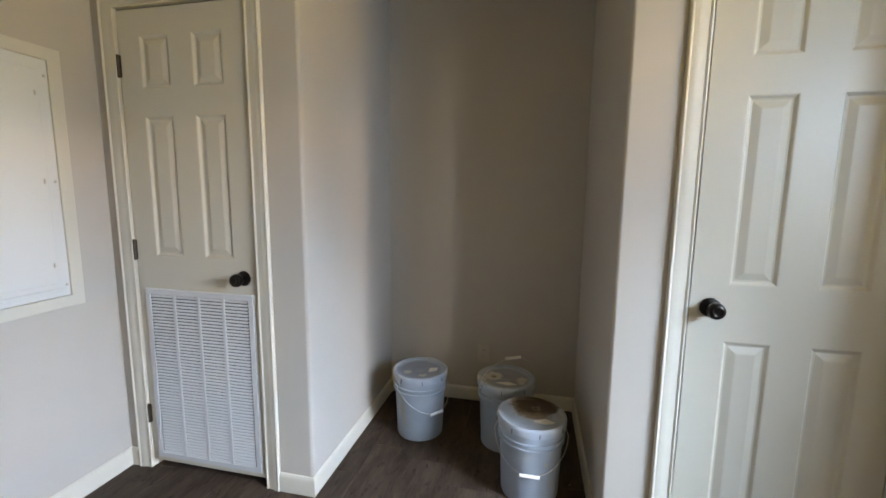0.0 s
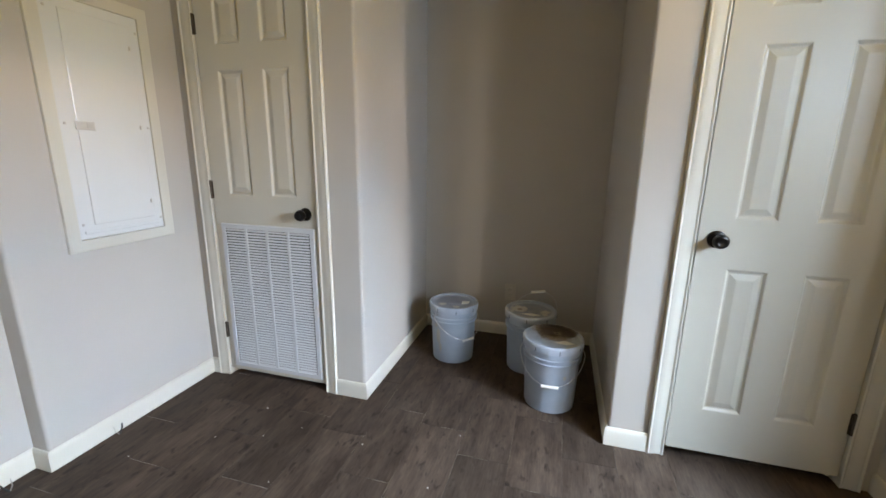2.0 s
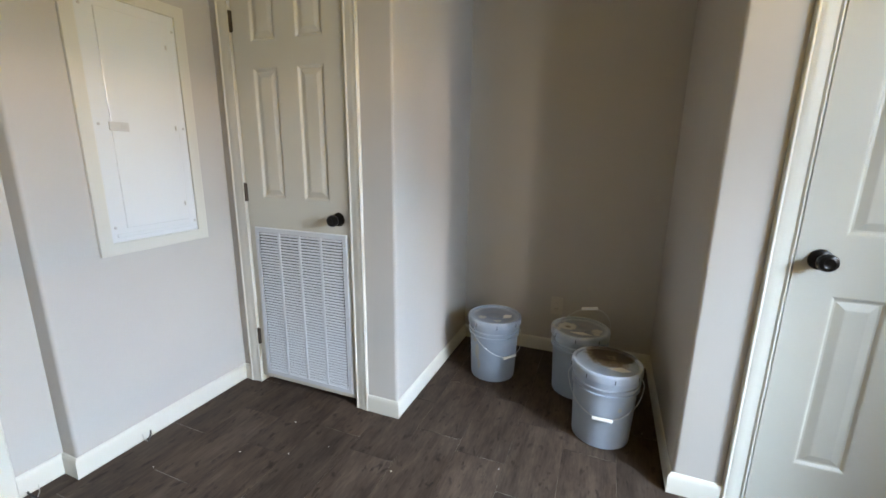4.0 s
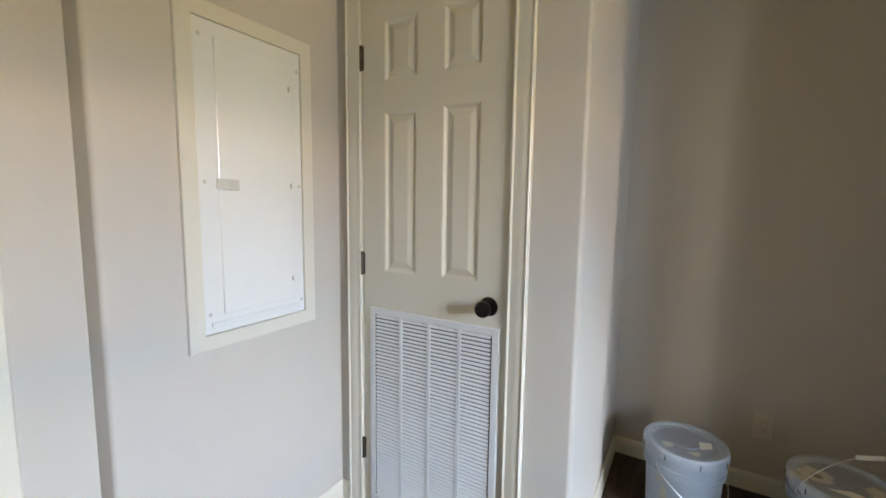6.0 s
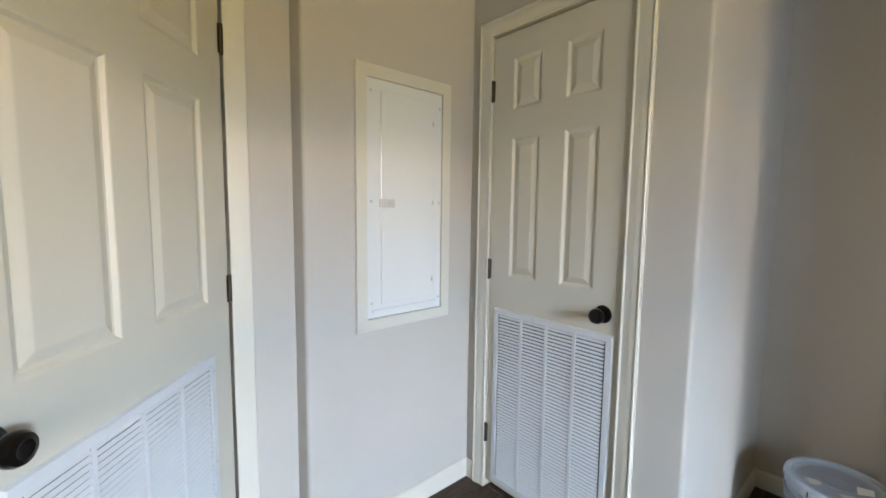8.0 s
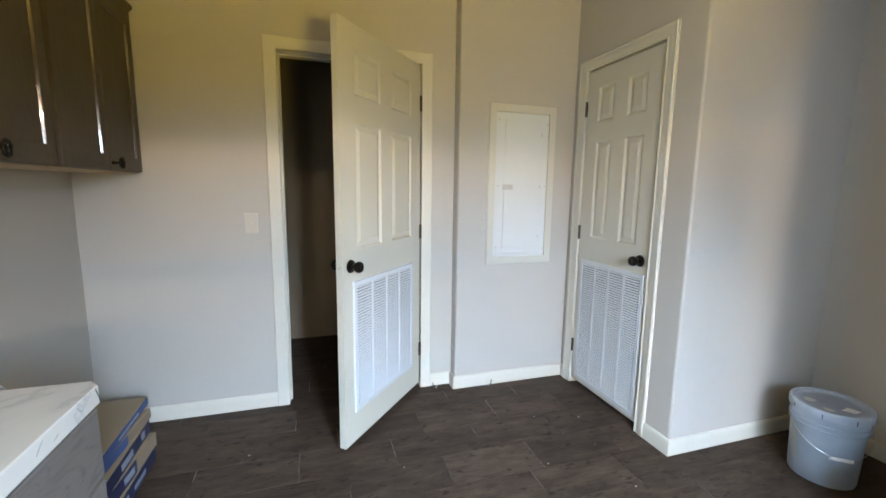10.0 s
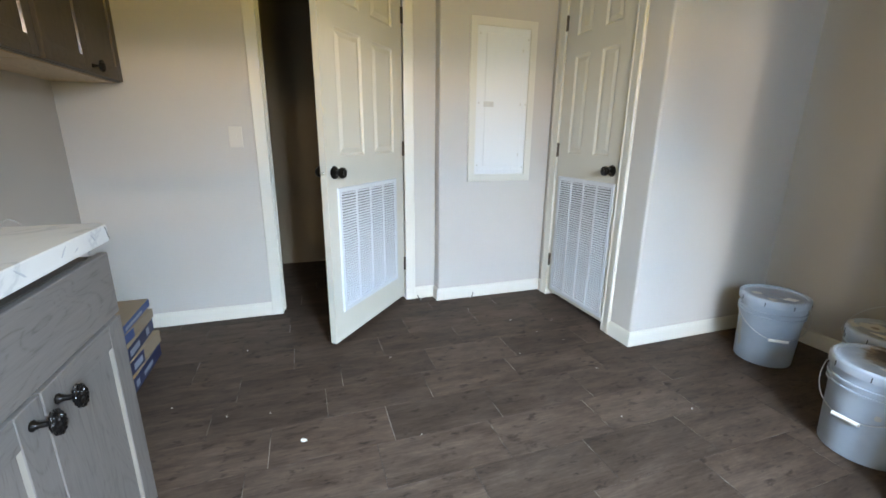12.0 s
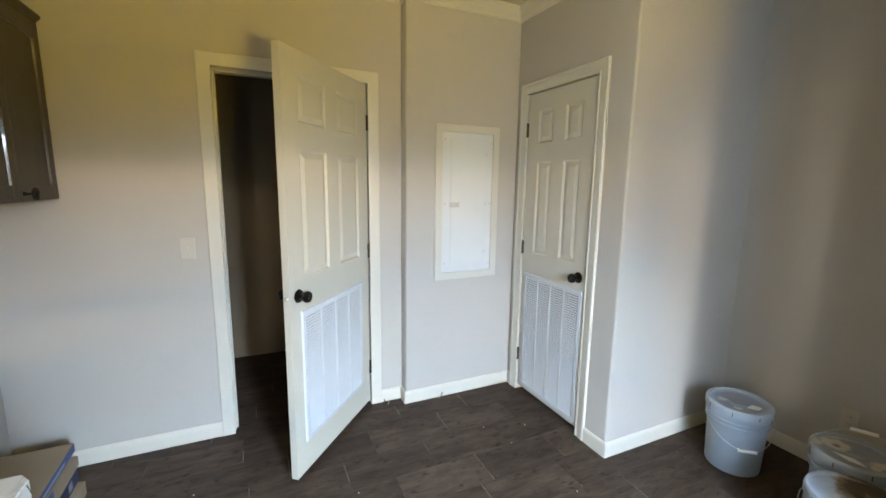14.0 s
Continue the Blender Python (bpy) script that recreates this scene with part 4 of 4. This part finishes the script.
CHALK = material("drywall_crumb", (0.75, 0.74, 0.71), 0.9)
rng = random.Random(4)
for x, y, s in [(-0.207, 0.183, 0.021), (-0.581, -0.350, 0.006), (-1.02, -0.10, 0.006), (-0.87, 1.70, 0.006), (-0.30, 1.60, 0.005), (-0.55, 1.30, 0.004), (-0.1, 0.62, 0.004),
                (-0.62, 1.62, 0.004), (0.05, 1.45, 0.005), (0.30, 0.75, 0.004), (-0.95, 1.45, 0.005), (-0.72, 0.62, 0.004), (0.62, 1.55, 0.005), (0.66, 2.25, 0.004), (-0.42, 0.05, 0.004),
                (-1.2, 1.25, 0.004), (-0.45, -0.12, 0.005), (0.1, 1.78, 0.004), (-0.75, 1.52, 0.004)]:
    bm = bmesh.new()
    bmesh.ops.create_icosphere(bm, subdivisions=1, radius=1)
    for q in bm.verts:
        k = rng.uniform(0.6, 1.25)
        q.co = Vector((q.co.x * s * 0.75 * k, q.co.y * s * 0.55 * k, (q.co.z + 1) * 0.0016))
    tagged(part("crumb", bm, CHALK, at=pose(x, y, 0.0002, 0, 0, rng.uniform(0, 360))), "small white drywall crumb on the floor", "debris", "crumbs")
# ---- plank tiles ----
PLANK = material("wood_look_tile", (0.06, 0.05, 0.045), 0.42)
co = PLANK.node_tree.nodes.new("ShaderNodeTexCoord")
info = PLANK.node_tree.nodes.new("ShaderNodeObjectInfo")
geo = PLANK.node_tree.nodes.new("ShaderNodeNewGeometry")
both = node(PLANK, "ShaderNodeMath")
both.operation = "ADD"
join(PLANK, info.outputs["Random"], both.inputs[0])
join(PLANK, geo.outputs["Random Per Island"], both.inputs[1])
sc = node(PLANK, "ShaderNodeMath")
sc.operation = "MULTIPLY"
sc.inputs[1].default_value = 23.0
join(PLANK, both.outputs[0], sc.inputs[0])
off = node(PLANK, "ShaderNodeVectorMath")
join(PLANK, co.outputs["Object"], off.inputs[0])
join(PLANK, sc.outputs[0], off.inputs[1])


def stretched(scale, detail, rough, twist):
    mp = node(PLANK, "ShaderNodeMapping", Scale=scale)
    join(PLANK, off.outputs[0], mp.inputs["Vector"])
    n = node(PLANK, "ShaderNodeTexNoise", Scale=1.0, Detail=detail, Roughness=rough, Distortion=twist)
    join(PLANK, mp.outputs["Vector"], n.inputs["Vector"])
    return n.outputs["Fac"]


cloud = stretched((15, 4.0, 1), 6.0, 0.68, 0.25)
grain = stretched((150, 12, 1), 5.0, 0.7, 0.15)
knots = stretched((34, 15, 1), 4.0, 0.6, 0.3)
mixed = node(PLANK, "ShaderNodeMix")
mixed.data_type = "FLOAT"
mixed.inputs[0].default_value = 0.34
join(PLANK, cloud, mixed.inputs[2])
join(PLANK, grain, mixed.inputs[3])
base = ramp(PLANK, mixed.outputs[0], [(0.34, (0.0205, 0.0124, 0.0082)), (0.46, (0.0475, 0.0305, 0.0209)), (0.55, (0.0645, 0.0432, 0.0307)), (0.68, (0.0950, 0.0680, 0.0505))])
spots = ramp(PLANK, knots, [(0.31, (0.38, 0.35, 0.32)), (0.41, (1, 1, 1))])
mul = node(PLANK, "ShaderNodeMix")
mul.data_type, mul.blend_type = "RGBA", "MULTIPLY"
mul.inputs[0].default_value = 1.0
join(PLANK, base, mul.inputs[6])
join(PLANK, spots, mul.inputs[7])
tone = node(PLANK, "ShaderNodeHueSaturation", Saturation=0.93)
val = node(PLANK, "ShaderNodeMapRange")
val.inputs["To Min"].default_value, val.inputs["To Max"].default_value = 0.80, 1.20
frac = node(PLANK, "ShaderNodeMath")
frac.operation = "FRACT"
join(PLANK, both.outputs[0], frac.inputs[0])
join(PLANK, frac.outputs[0], val.inputs["Value"])
join(PLANK, val.outputs[0], tone.inputs["Value"])
join(PLANK, mul.outputs[2], tone.inputs["Color"])
join(PLANK, tone.outputs["Color"], shader(PLANK).inputs["Base Color"])
rr = node(PLANK, "ShaderNodeMapRange")
rr.inputs["To Min"].default_value, rr.inputs["To Max"].default_value = 0.50, 0.72
join(PLANK, cloud, rr.inputs["Value"])
join(PLANK, rr.outputs[0], shader(PLANK).inputs["Roughness"])
shader(PLANK).inputs["Specular IOR Level"].default_value = 0.22
relief(PLANK, grain, 0.15, 0.001)

GROUT = material("patchy_grout", (0.1, 0.09, 0.08), 0.9)
v = placed(GROUT)
n1 = node(GROUT, "ShaderNodeTexNoise", Scale=5.0, Detail=3.0)
join(GROUT, v, n1.inputs["Vector"])
join(GROUT, ramp(GROUT, n1.outputs["Fac"], [(0.48, (0.030, 0.024, 0.020)), (0.60, (0.26, 0.24, 0.21))]), shader(GROUT).inputs["Base Color"])
bm = bmesh.new()
box(bm, -2.7, 2.6, -1.0, 2.95, -0.004, -0.0012)
structure("floor_grout", bm, GROUT, "narrow grey grout between floor planks", "floor")

PW, PL, SEAM, END = 0.2166, 0.457, 0.0004, 0.0011
STAGGER = [0.139, 0.36, 0.279, 0.06, 0.446, 0.293, 0.179, 0.40, 0.11, 0.33]
floor_ob = bpy.data.objects["floor"]


def plank(bm, x0, x1, y0, y1):
    b = 0.0004
    z = 0.0
    lo = [bm.verts.new(q) for q in ((x0, y0, -0.003), (x1, y0, -0.003), (x1, y1, -0.003), (x0, y1, -0.003))]
    mi = [bm.verts.new(q) for q in ((x0, y0, z - b), (x1, y0, z - b), (x1, y1, z - b), (x0, y1, z - b))]
    hi = [bm.verts.new(q) for q in ((x0 + b, y0 + b, z), (x1 - b, y0 + b, z), (x1 - b, y1 - b, z), (x0 + b, y1 - b, z))]
    for p, q in ((lo, mi), (mi, hi)):
        for i in range(4):
            bm.faces.new((p[i], p[(i + 1) % 4], q[(i + 1) % 4], q[i]))
    bm.faces.new(hi)


bm = bmesh.new()
plank(bm, -PW / 2 + SEAM, PW / 2 - SEAM, -PL / 2 + END, PL / 2 - END)
shared = mesh_of("plank", bm, PLANK)
far = bmesh.new()
FX0, FX1, FY0, FY1 = -2.66, 2.60, YS, 2.96
for i in range(-13, 14):
    x0 = -0.102 + PW * i
    lag = STAGGER[(i + 4) % 10]
    for k in range(-4, 8):
        y0 = lag + PL * k
        cx, cy = x0 + PW / 2, y0 + PL / 2
        a0, a1, c0, c1 = max(x0, FX0), min(x0 + PW, FX1), max(y0, FY0), min(y0 + PL, FY1)
        if a1 - a0 < 0.01 or c1 - c0 < 0.01:
            continue
        whole = a1 - a0 > PW - 1e-6 and c1 - c0 > PL - 1e-6
        if whole and -1.55 < cx < 1.72:
            o = new("plank", shared)
            o.parent = floor_ob
            o.location = (cx, cy, rng.uniform(-0.0003, 0.0))
        else:
            plank(far, a0 + SEAM, a1 - SEAM, c0 + END, c1 - END)
me = bpy.data.meshes.new("far_planks")
far.to_mesh(me)
far.free()
me.materials.append(PLANK)
o = new("far_planks", me)
o.parent = floor_ob
tagged(o, kind="stuff")
